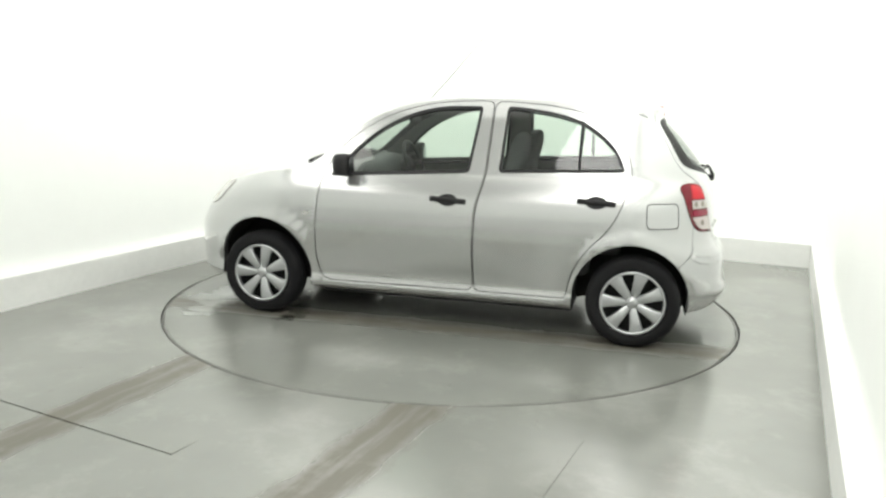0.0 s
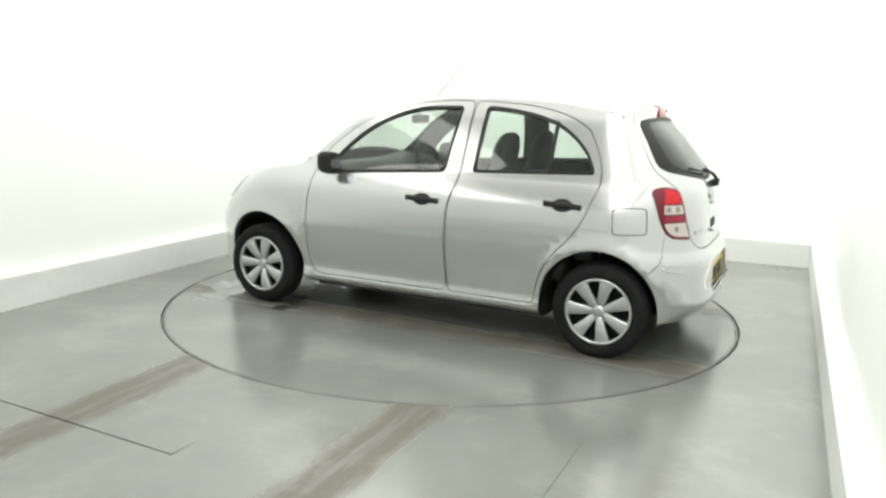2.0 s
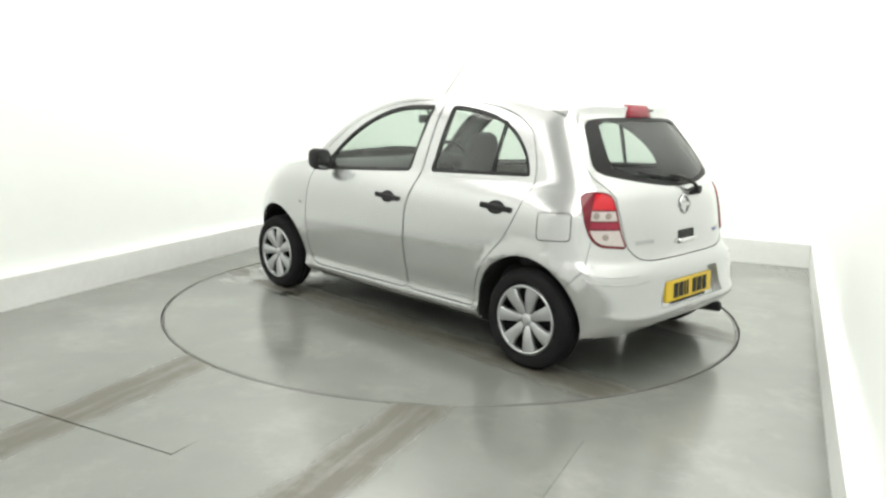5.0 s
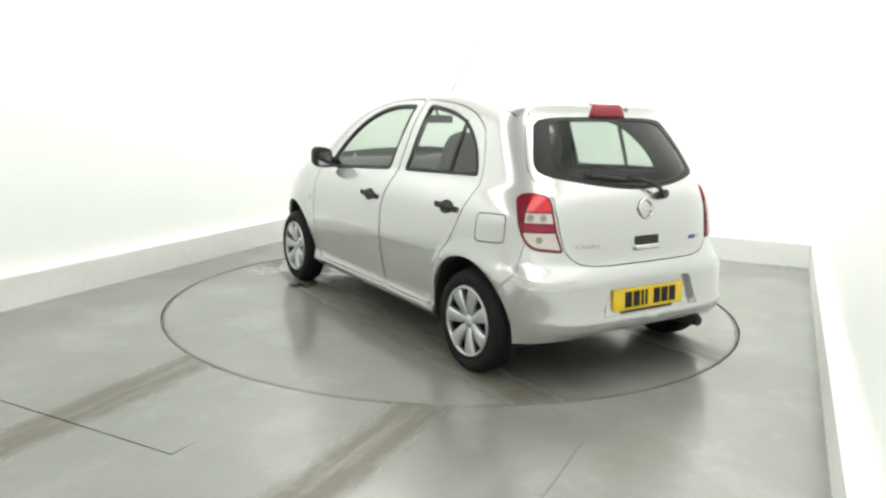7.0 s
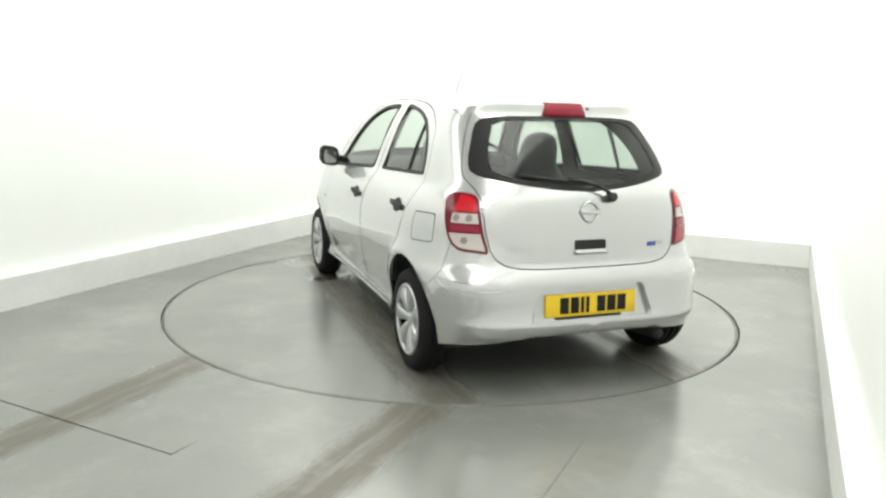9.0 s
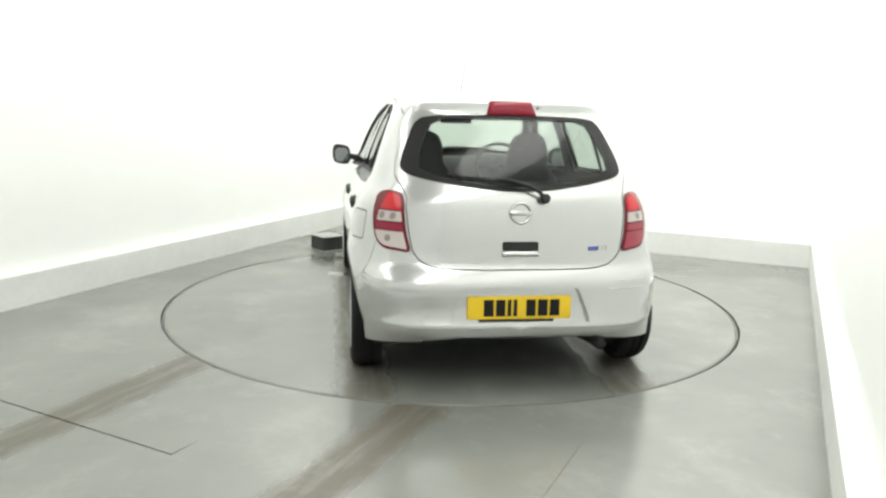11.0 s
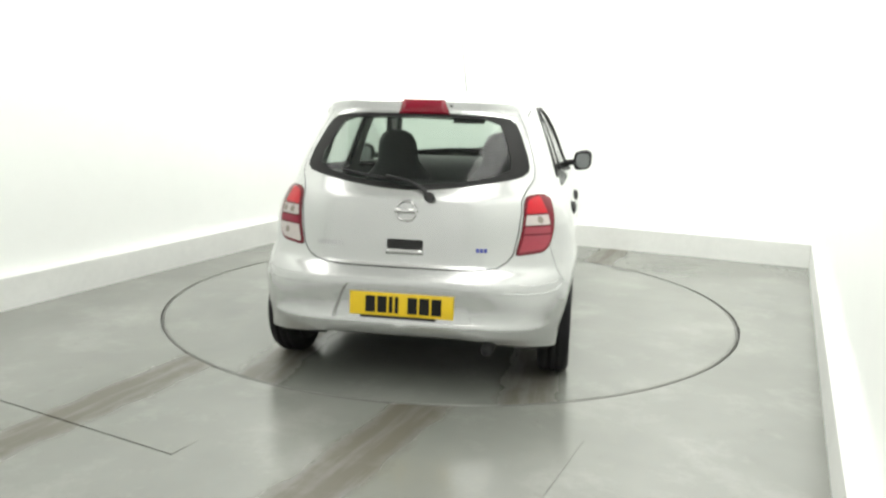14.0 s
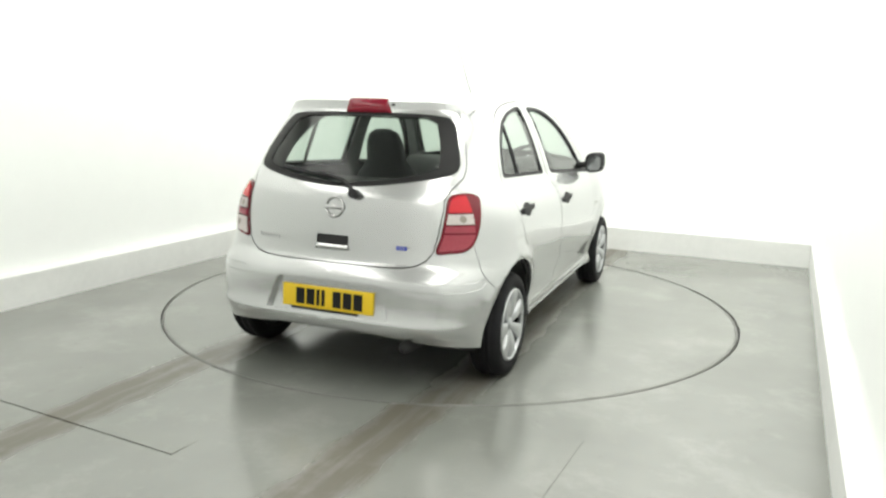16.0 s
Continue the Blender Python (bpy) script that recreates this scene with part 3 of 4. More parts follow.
BACKLIGHT = tail([(0.0, 0.972), (0.10, 0.976), (0.20, 0.985), (0.30, 0.998), (0.39, 1.012), (0.48, 1.028), (0.535, 1.042), (0.560, 1.062), (0.562, 1.09), (0.548, 1.14), (0.525, 1.195), (0.502, 1.25), (0.480, 1.288), (0.448, 1.313), (0.39, 1.322), (0.30, 1.328), (0.0, 1.333)])
LIGHT = curve(tail([(0.527, 0.686), (0.540, 0.76), (0.5485, 0.83), (0.550, 0.90), (0.553, 0.943), (0.578, 0.961), (0.630, 0.961), (0.666, 0.938), (0.685, 0.888), (0.693, 0.833), (0.691, 0.775), (0.677, 0.722), (0.647, 0.693), (0.59, 0.686)]), 3)
RECESS = tail([(0.0, 0.362), (0.342, 0.362), (0.324, 0.42), (0.290, 0.505), (0.272, 0.524), (0.0, 0.528)])


def bottom(u):
    if u < -1.40:
        return 0.225 + 0.06 * min(1.0, (-1.40 - u) / 0.5)
    return 0.188 if u < 0.86 else 0.20


def pieces_of(faces):
    """Faces sorted into the pieces that hang together."""
    root = {}

    def find(a):
        while root.setdefault(a, a) != a:
            a = root[a]
        return a
    for f in faces:
        for i in f[1:]:
            root[find(i)] = find(f[0])
    out = {}
    for f in faces:
        out.setdefault(find(f[0]), []).append(f)
    return list(out.values())


def build_car():
    car = new("car")
    tagged(car, "silver five-door hatchback with black door handles on a turntable", "car")

    def arch(c, n=22):
        """The wheel opening from its front foot to its rear foot."""
        out = []
        for i in range(n + 1):
            a = math.pi * i / n
            x, z = c[0] + c[2] * math.cos(a), c[1] + c[2] * math.sin(a)
            out.append((su(x, z), z))
        return out
    # the outline of the whole left skin: along the bottom, over both arches, then along the rail
    lower = []
    us = list(np.linspace(U_FRONT, su(ARCH_F[0] + ARCH_F[2], 0.2) + 0.02, 14))
    lower += [(u, bottom(u)) for u in us]
    lower += [(su(ARCH_F[0] + ARCH_F[2] + 0.003, 0.2), 0.2)] + arch(ARCH_F) + [(ARCH_F[0] - ARCH_F[2] - 0.004, 0.19)]
    lower += [(u, 0.188) for u in np.linspace(0.84, -0.78, 24)]
    lower += [(ARCH_R[0] + ARCH_R[2] + 0.002, 0.19)] + arch(ARCH_R) + [(su(ARCH_R[0] - ARCH_R[2], 0.24) - 0.004, 0.225)]
    u0 = su(ARCH_R[0] - ARCH_R[2], 0.24) - 0.03
    lower += [(u, bottom(u)) for u in np.linspace(u0, U_BACK, 22)]
    upper = [(u, rim(u)) for u in np.linspace(U_BACK, U_FRONT, 130)]
    whole = lower + upper
    seams = [side([(-1.365, 0.47), (-1.39, 0.492), (-1.42, 0.525)]) + tail([(0.722, 0.60), (0.70, 0.66), (0.675, 0.735)]), tail([(0.57, 0.705), (0.536, 0.681), (0.505, 0.672)])]
    slots = [ln + [(u + 0.0022, z + 0.0022) for u, z in reversed(ln)] for ln in seams]
    body_flat, body_faces = triangulate(whole, (*slots, DOOR_F, DOOR_R, FLAP, LIGHT, RECESS + [(U_BACK - 0.01, 0.528), (U_BACK - 0.01, 0.362)], TAILGATE + [(U_BACK - 0.01, 1.40), (U_BACK - 0.01, 0.605)]), (0.05, 0.04))
    groups = pieces_of(body_faces)
    mid = lambda g: np.mean([body_flat[i] for f in g for i in f], axis=0)
    bumper = [g for g in groups if mid(g)[0] < -1.35 and mid(g)[1] < 0.6]
    rest = [f for g in groups if g not in bumper for f in g]
    bumper = [f for g in bumper for f in g]
    skin = lay(body_flat, rest, 0.0, 0.022)
    skin_normals(part("rear_bumper", weld(both(lay(body_flat, bumper, 0.0, 0.022))), PAINT, car, "silver painted rear bumper"))
    top = roof_parts()
    skin_normals(part("body", weld(both(skin)), PAINT, car, "silver painted body sides, wings and bumpers"))
    part("roof", weld(both(top["roof"])), PAINT, car, "silver painted roof")
    part("bonnet", weld(both(top["bonnet"])), PAINT, car, "silver painted bonnet")
    part("windscreen", weld(both(top["screen"])), GLASS, car, "clear green-tinted windscreen").visible_shadow = False
    # a dark lining behind every joint, open at the windows
    flat, faces = triangulate(lower + [(u, z - 0.018) for u, z in upper], (inset(WIN_F, -0.004), inset(WIN_R, -0.004), BACKLIGHT + [(U_BACK - 0.01, 1.333), (U_BACK - 0.01, 0.972)], RECESS + [(U_BACK - 0.01, 0.528), (U_BACK - 0.01, 0.362)]), (0.05, 0.03))
    part("lining", weld(both(lay(flat, faces, -0.034))), TRIM, car, "dark grey interior lining")

    for sign, side_name in ((1, "left"), (-1, "right")):
        flip = (lambda vf: vf) if sign > 0 else mirror
        for outline, win, hx, tag in ((DOOR_F, WIN_F, -0.028, "front"), (DOOR_R, WIN_R, -0.908, "rear")):
            f2, fc = triangulate(inset(outline, GAP), (win,), (0.05, 0.04))
            door = part("door", flip(lay(f2, fc, 0.0, 0.02)), PAINT, car, "silver painted %s door" % tag)
            skin_normals(door)
            frame2, ff = triangulate(inset(win, -0.002), (inset(win, 0.016),), (0.3, 0.3))
            part("window_frame", flip(lay(frame2, ff, 0.003, 0.02)), PLASTIC, door, "black rubber window surround")
            g2, gf = triangulate(inset(win, 0.010), (), (0.08, 0.08))
            pane = part("window_pane", flip(lay(g2, gf, -0.007)), GLASS, door, "clear green-tinted door glass")
            skin_normals(pane)
            pane.visible_shadow = False
            if tag == "rear":
                bar = [(-0.783, 1.0), (-0.802, 1.0), (-0.808, 1.297), (-0.786, 1.302)]
                b2, bf = triangulate(bar, (), (0.05, 0.05))
                part("window_divider", flip(lay(b2, bf, 0.001, 0.012)), PLASTIC, door, "black window divider bar")
            else:
                c2, cf = triangulate(rounded([(0.742, 0.930), (0.640, 1.048), (0.618, 0.935)], 0.01), (), (0.05, 0.05))
                part("mirror_base", flip(lay(c2, cf, 0.001, 0.01)), PLASTIC, door, "black mirror mounting corner")
            handle(door, hx, 0.812 if tag == "front" else 0.842, flip)
        mirror_part(car, flip)
        flap2, fpf = triangulate(inset(FLAP, GAP * 0.9), (), (0.05, 0.04))
        if sign > 0:
            skin_normals(part("fuel_flap", lay(flap2, fpf, 0.0, 0.02), PAINT, car, "silver square fuel flap"))
        else:
            skin_normals(part("side_panel", mirror(lay(*triangulate(inset(FLAP, -0.001), (), (0.05, 0.04)), 0.0, 0.0)), PAINT, car))
        tail_light(car, flip, sign)
        indicator = ring(0.016, 16)
        i2, i_f = triangulate([(0.893 + 1.4 * x, 0.684 + 0.7 * z) for x, z in indicator], (), (0.05, 0.05))
        part("side_indicator", flip(lay(i2, i_f, 0.004, 0.008)), CLEAR, car, "small clear side indicator")
        head_light(car, flip)
        for hx in (HUB_F, HUB_R):
            wheel_well(car, hx, ARCH_F if hx > 0 else ARCH_R, sign)
            wheel(car, hx, sign)
    tail_parts(car)
    inside_parts(car)
    return car


def roof_parts():
    """Roof, windscreen and bonnet between the two rails, left halves."""
    rail = [(u, rim(u)) for u in np.linspace(U_BACK, U_FRONT, 200)]
    pts = [shell(u, z) for u, z in rail]
    rows = []
    for p in pts:
        yr, zr = p.y, p.z
        c = max(centre_z(p.x) - zr, 0.0)
        row = []
        for k in range(15):
            s = (0.0, 0.05, 0.11)[k] if k < 3 else 0.11 + 0.89 * (k - 2) / 12
            y = yr * (1 - s)
            row.append(Vector((p.x, y, zr + c * (1 - (y / max(yr, 1e-4)) ** 2.3))))
        rows.append(row)
    out = {}
    for key, x0, x1 in (("roof", -3.0, 0.17), ("screen", 0.17, 0.93), ("bonnet", 0.93, 3.0)):
        verts, faces = [], []
        keep = [r for r in rows if x0 - 0.02 <= r[0].x <= x1 + 0.02]
        for r in keep:
            verts += r
        n = 15
        for i in range(len(keep) - 1):
            for k in range(n - 1):
                faces.append((i * n + k, i * n + k + 1, (i + 1) * n + k + 1, (i + 1) * n + k))
        if key == "screen":
            faces = [f for f in faces if f[0] % n >= 2]
            post = [f for f in [(i * n + k, i * n + k + 1, (i + 1) * n + k + 1, (i + 1) * n + k) for i in range(len(keep) - 1) for k in range(2)]]
            out["posts"] = (list(verts), post)
        out[key] = (verts, faces)
    out["roof"] = merged(out["roof"], out.pop("posts"))
    return out


def handle(door, hx, hz, flip):
    """A flap handle: a dished plate and a bar across it."""
    cup = [(hx + 0.060 * math.cos(a), hz + 0.036 * math.sin(a)) for a in np.linspace(0, 2 * math.pi, 24, endpoint=False)]
    c2, cf = triangulate(cup, (), (0.02, 0.02))
    part("handle_cup", flip(lay(c2, cf, 0.003, 0.006)), PLASTIC, door, "black dished handle cup")
    bar = []
    for i in range(13):
        t = i / 12
        x = hx + 0.108 * (1 - 2 * t)
        z = hz + 0.004 - 0.010 * t
        bar.append(shell(x, z, 0.003 + 0.008 * math.sin(math.pi * t) ** 0.6))
    v, f = tube(bar, 0.0165, 10)
    path = sorted((p.x, p.y) for p in bar)
    mids = [float(np.interp(p[0], [q[0] for q in path], [q[1] for q in path])) for p in v]
    v = [Vector((p[0], m + 0.45 * (p[1] - m), p[2])) for p, m in zip(v, mids)]     # a flat grip
    part("door_handle", flip((v, f)), PLASTIC, door, "black plastic door handle")


def mirror_part(car, flip):
    bm = bmesh.new()
    bmesh.ops.create_uvsphere(bm, u_segments=28, v_segments=18, radius=1.0)
    for v in bm.verts:
        x, y, z = v.co
        sq = lambda a, p: math.copysign(abs(a) ** p, a)
        x, y, z = sq(x, 0.75), sq(y, 0.62), sq(z, 0.62)
        v.co = Vector((0.615 + 0.06 * x + 0.018 * y, 0.826 + 0.066 * y, 0.998 + 0.071 * z + 0.008 * y))
        if v.co.x < 0.585:
            v.co.x = 0.585 + (v.co.x - 0.585) * 0.25
    vf = [v.co.copy() for v in bm.verts], [tuple(v.index for v in f.verts) for f in bm.faces]
    bm.free()
    mp = part("door_mirror", flip(vf), PLASTIC, car, "black plastic door mirror")
    stalk = tube([(0.665, 0.68, 0.968), (0.645, 0.73, 0.975), (0.62, 0.785, 0.985)], 0.022, 12)
    part("mirror_arm", flip(stalk), PLASTIC, mp, "black mirror arm")
    g, gf = [], []
    n = 24
    for i in range(n):
        a = 2 * math.pi * i / n
        sq = lambda v, p: math.copysign(abs(v) ** p, v)
        g.append(Vector((0.5735, 0.826 + 0.048 * sq(math.cos(a), 0.6), 0.996 + 0.052 * sq(math.sin(a), 0.6))))
    part("mirror_glass", flip((g, [tuple(range(n))])), MIRROR, mp, "dark tinted mirror glass", False)


def band(poly, z0, z1):
    """The part of a polygon between two heights."""
    out = poly
    for z, keep in ((z0, 1), (z1, -1)):
        res = []
        for i in range(len(out)):
            a, b = out[i - 1], out[i]
            ia, ib = (a[1] - z) * keep >= 0, (b[1] - z) * keep >= 0
            if ia != ib:
                t = (z - a[1]) / (b[1] - a[1])
                res.append((a[0] + (b[0] - a[0]) * t, z))
            if ib:
                res.append(b)
        out = res
    return out


def tail_light(car, flip, sign):
    f2, ff = triangulate(inset(LIGHT, 0.002), (), (0.03, 0.03))
    base = part("tail_light", flip(lay(f2, ff, 0.006, 0.03)), DEEP_RED, car, "rounded red and clear tail light")
    skin_normals(base)
    inner = inset(LIGHT, 0.014)
    EDGE = ru(0.675, 0.80)
    low = (TAIL_CLEAR if sign > 0 else PALE_RED)
    for name, z0, z1, mat, label in (("stop_lens", 0.876, 1.1, RED, "bright red stop lens"), ("turn_lens", 0.822, 0.868, TAIL_CLEAR, "clear silvered turn lens"),
                                     ("tail_lens", 0.783, 0.814, TAIL_RED if sign > 0 else PALE_RED, "dark red tail lens"),
                                     ("lower_lens", 0.5, 0.775, low, "clear reversing lens" if sign > 0 else "red fog lens")):
        poly = band(inner, z0, z1)
        if z0 < 0.88:
            poly = [(min(u, EDGE), z) for u, z in poly]
        clean = [p for i, p in enumerate(poly) if math.dist(p, poly[i - 1]) > 1e-4]
        p2, pf = triangulate(clean, (), (0.03, 0.03))
        skin_normals(part(name, flip(lay(p2, pf, 0.010, 0.006)), mat, base, label))
    bulbs = ((0.600, 0.846), (0.648, 0.846)) if sign > 0 else ((0.625, 0.846),)
    for y, z in bulbs + (((0.625, 0.742),) if sign > 0 else ()):
        u = ru(y, z)
        p2, pf = triangulate([(u + 0.017 * math.cos(a), z + 0.017 * math.sin(a)) for a in np.linspace(0, 2 * math.pi, 16, endpoint=False)], (), (0.03, 0.03))
        part("bulb", flip(lay(p2, pf, 0.0115)), BULB, base, "grey bulb behind the clear lens")


def head_light(car, flip):
    poly = curve(side([(1.68, 0.80), (1.58, 0.835), (1.505, 0.845), (1.53, 0.80), (1.60, 0.72), (1.71, 0.675), (1.75, 0.72)]), 4)
    f2, ff = triangulate(poly, (), (0.05, 0.05))
    part("headlight", flip(lay(f2, ff, 0.004, 0.008)), CLEAR, car, "clear swept-back headlight")


def wheel_well(car, hx, arch, sign):
    r = arch[2] - 0.002
    verts, faces = [], []
    n = 30
    for i in range(n + 1):
        a = -0.25 + (math.pi + 0.5) * i / n
        for y in (0.765, 0.45):
            verts.append((arch[0] + r * math.cos(a), sign * min(y, 0.9), arch[1] + r * math.sin(a)))
    for i in range(n):
        faces.append((2 * i, 2 * i + 1, 2 * i + 3, 2 * i + 2))
    verts.append((arch[0], sign * 0.45, arch[1]))
    for i in range(n):
        faces.append((2 * i + 1, 2 * i + 3, len(verts) - 1))
    # keep the liner behind the skin
    out = []
    for x, y, z in verts:
        lim = shell(su(x, max(z, 0.2)), max(z, 0.2)).y - 0.012
        out.append((x, math.copysign(min(abs(y), lim), y), z))
    part("wheel_arch_liner", (out, faces), DARK, car, "black wheel arch liner")


def wheel(car, hx, sign):
    y1 = 0.788
    w = part("wheel", lathe([(0.0, 0.700), (0.17, 0.700), (0.197, 0.715), (0.2, 0.765), (0.2, 0.62), (0.0, 0.62)], 40), DARK, car, "black steel wheel with a silver seven-spoke trim")
    prof = [(0.186, 0.766), (0.194, 0.778), (0.208, 0.784), (0.235, 0.784), (0.252, 0.776), (0.262, 0.764), (0.2665, 0.752), (0.2668, 0.745), (TYRE_R, 0.742), (TYRE_R, 0.728), (0.2655, 0.726), (0.2655, 0.717),
            (TYRE_R, 0.715), (TYRE_R, 0.688), (0.2655, 0.686), (0.2655, 0.677), (TYRE_R, 0.675), (TYRE_R, 0.655), (0.262, 0.635), (0.24, 0.625), (0.2, 0.63), (0.196, 0.64)]
    part("tyre", lathe(prof, 64), RUBBER, w, "black rubber tyre with grooved tread")
    part("trim_ring", lathe([(0.171, 0.771), (0.174, 0.780), (0.180, 0.784), (0.186, 0.782), (0.190, 0.772), (0.187, 0.755), (0.172, 0.756)], 56, closed=True), HUB, w, "silver wheel trim rim")
    part("trim_centre", lathe([(0.0, 0.771), (0.018, 0.771), (0.023, 0.769), (0.027, 0.764), (0.036, 0.762), (0.040, 0.757), (0.040, 0.735)], 32), HUB, w, "silver wheel trim centre cap")
    for k in range(7):
        a = 2 * math.pi * k / 7 + 0.02
        e, t = Vector((math.cos(a), 0, math.sin(a))), Vector((-math.sin(a), 0, math.cos(a)))
        rows = []
        for r, hw, y in ((0.026, 0.0135, 0.760), (0.055, 0.0230, 0.770), (0.096, 0.0280, 0.780), (0.135, 0.0335, 0.784), (0.176, 0.044, 0.778)):
            rows.append([e * r + t * (s * hw) + Vector((0, y - d, 0)) for s, d in ((-1, 0.030), (-1, 0.006), (-0.75, 0.0), (0.75, 0.0), (1, 0.006), (1, 0.030))])
        v = [p for row in rows for p in row]
        f = [(i * 6 + q, (i + 1) * 6 + q, (i + 1) * 6 + q + 1, i * 6 + q + 1) for i in range(4) for q in range(5)]
        part("spoke", (v, f), HUB, w)
    for ob in w.children:
        ob.matrix_parent_inverse = Matrix()
    out = 0.020 if hx > 0 else 0.015
    w.matrix_basis = pose(hx, out, AXLE_Z, 0, 0, 0) if sign > 0 else pose(hx, -out, AXLE_Z, 0, 0, 180)


def tail_parts(car):
    centre = [(U_BACK - 0.01, 1.333), (U_BACK - 0.01, 0.972)]
    g = GAP
    outline = [(u, z) for u, z in inset(TAILGATE + [(U_BACK - 0.05, 1.40), (U_BACK - 0.05, 0.605)], g)]
    f2, ff = triangulate([(max(u, U_BACK), min(z, rim(max(u, U_BACK)) - 0.0004)) for u, z in outline], (BACKLIGHT + centre,), (0.05, 0.04))
    gate = part("tailgate", weld(both(lay(f2, ff, 0.0, 0.02))), PAINT, car, "silver painted tailgate")
    skin_normals(gate)
    ringed = [(max(u, U_BACK), z) for u, z in inset(BACKLIGHT + [(U_BACK - 0.1, 1.333), (U_BACK - 0.1, 0.972)], 0.003)]
    hole = inset(tail([(0.0, 0.99), (0.25, 1.015), (0.40, 1.045), (0.475, 1.075), (0.470, 1.13), (0.44, 1.21), (0.40, 1.285), (0.34, 1.308), (0.0, 1.312)]) + [(U_BACK - 0.1, 1.312), (U_BACK - 0.1, 0.99)], 0.0)
    b2, bf = triangulate(ringed, (hole,), (0.05, 0.05))
    part("glass_border", weld(both(lay(b2, bf, 0.0015, 0.01))), INK, gate, "black printed border of the rear window")
    q2, qf = triangulate(ringed, (), (0.06, 0.06))
    pane = part("rear_window", weld(both(lay(q2, qf, -0.002))), GLASS_BACK, gate, "grey-tinted rear window")
    skin_normals(pane)
    pane.visible_shadow = False

    def on(y, z, off=0.0):
        p = shell(ru(abs(y), z), z, off)
        return Vector((p.x, math.copysign(p.y, y), p.z))

    # high stop lamp under the roof's rear edge
    pts = []
    for i in range(9):
        y = 1 - i / 4
        x = -1.253 + 0.004 * y * y
        foot, head = 0.131 * y - 0.012, 0.107 * y - 0.007
        pts.append([Vector((x + 0.012, foot, 1.327)), Vector((x - 0.016, foot, 1.329)), Vector((x - 0.020, foot * 0.97, 1.340)), Vector((x - 0.012, head * 1.02, 1.394)), Vector((x + 0.004, head, 1.402)), Vector((x + 0.035, head, 1.399))])
    v = [p for r in pts for p in r]
    f = [(i * 6 + k, (i + 1) * 6 + k, (i + 1) * 6 + k + 1, i * 6 + k + 1) for i in range(8) for k in range(5)] + [tuple(range(6)), tuple(range(48, 54))[::-1]]
    part("stop_lamp", (v, f), STOP_RED, car, "dark red high-level stop lamp")
    part("washer_nozzle", tube([(-1.24, -0.150, 1.372), (-1.272, -0.150, 1.370)], 0.006, 8), PLASTIC, car, "small black washer nozzle")
    # wiper: pivot, arm, blade
    arm = part("wiper_arm", tube([on(-0.112, 0.940, 0.03), on(-0.085, 0.962, 0.036), on(-0.04, 0.985, 0.036), on(0.03, 1.008, 0.032), on(0.11, 1.022, 0.026)], 0.0115, 8, 0.7), PLASTIC, gate, "black rear wiper arm")
    part("wiper_pivot", tube([on(-0.112, 0.94, -0.005), on(-0.112, 0.94, 0.036), on(-0.112, 0.938, 0.042)], 0.024, 14), PLASTIC, arm, "black wiper pivot cap")
    part("wiper_blade", tube([on(y, 1.006 + 0.085 * y + 0.10 * y * y, 0.012) for y in np.linspace(-0.02, 0.34, 12)], 0.0075, 6), PLASTIC, arm, "black rubber wiper blade")
    # round badge, drawn plain
    o = on(0.0, 0.876, 0.004)
    nrm = (on(0.0, 0.876, 0.02) - o).normalized()
    turn = Matrix.Translation(o) @ nrm.to_track_quat("X", "Z").to_matrix().to_4x4()
    ringv, ringf = lathe([(0.041, 0.0), (0.043, 0.005), (0.048, 0.007), (0.052, 0.005), (0.054, 0.0)], 36, "x", closed=False)
    barb = box_bm((0.0, -0.056, -0.011), (0.008, 0.056, 0.011), 0.002, 1)
    bv, bf = [v.co.copy() for v in barb.verts], [tuple(v.index for v in f.verts) for f in barb.faces]
    barb.free()
    mv, mf = merged((ringv, ringf), (bv, bf))
    part("badge", ([turn @ Vector(v) for v in mv], mf), BADGE, gate, "round chrome badge")
    # handle recess under the badge
    w, z0, z1 = 0.088, 0.695, 0.741
    rec = rounded([(-w, z0), (w, z0), (w, z1), (-w, z1)], 0.012)
    t2, tf = triangulate(rec, (), (0.03, 0.02))
    part("handle_recess", ([on(y, z, 0.0022) for y, z in t2], tf), DARK, gate, "black tailgate handle recess", False)
    lip = tube([on(y, z0 - 0.012, 0.006) for y in np.linspace(-w, w, 9)], 0.0145, 10)
    part("tailgate_handle", lip, PAINT, gate, "silver tailgate grip")
    # lettering that cannot be read: bars
    for y0, y1, z, mat, label in ((0.31, 0.455, 0.706, BADGE, "grey chrome lettering bar"), (-0.34, -0.395, 0.704, BLUE, "blue lettering bar"), (-0.395, -0.455, 0.706, BADGE, "grey chrome lettering bar")):
        n = max(2, int(abs(y1 - y0) / 0.018))
        pieces = []
        for i in range(n):
            a = y0 + (y1 - y0) * (i + 0.12) / n
            b = y0 + (y1 - y0) * (i + 0.88) / n
            pieces.append(([on(a, z - 0.010, 0.003), on(b, z - 0.010, 0.003), on(b, z + 0.010, 0.003), on(a, z + 0.010, 0.003)], [(0, 1, 2, 3)]))
        part("lettering", merged(*pieces), mat, gate, label, False)
    # number plate in its recess, its writing as bars
    t2, tf = triangulate([(max(u, U_BACK), z) for u, z in RECESS], (), (0.06, 0.04))
    skin_normals(part("plate_panel", weld(both(lay(t2, tf, -0.028, -0.029))), PAINT, car, "silver recessed number plate panel"))
    plate = part("number_plate", box_bm((-0.006, -0.255, -0.056), (0.006, 0.255, 0.056), 0.003, 2), YELLOW, car, "yellow rear number plate")
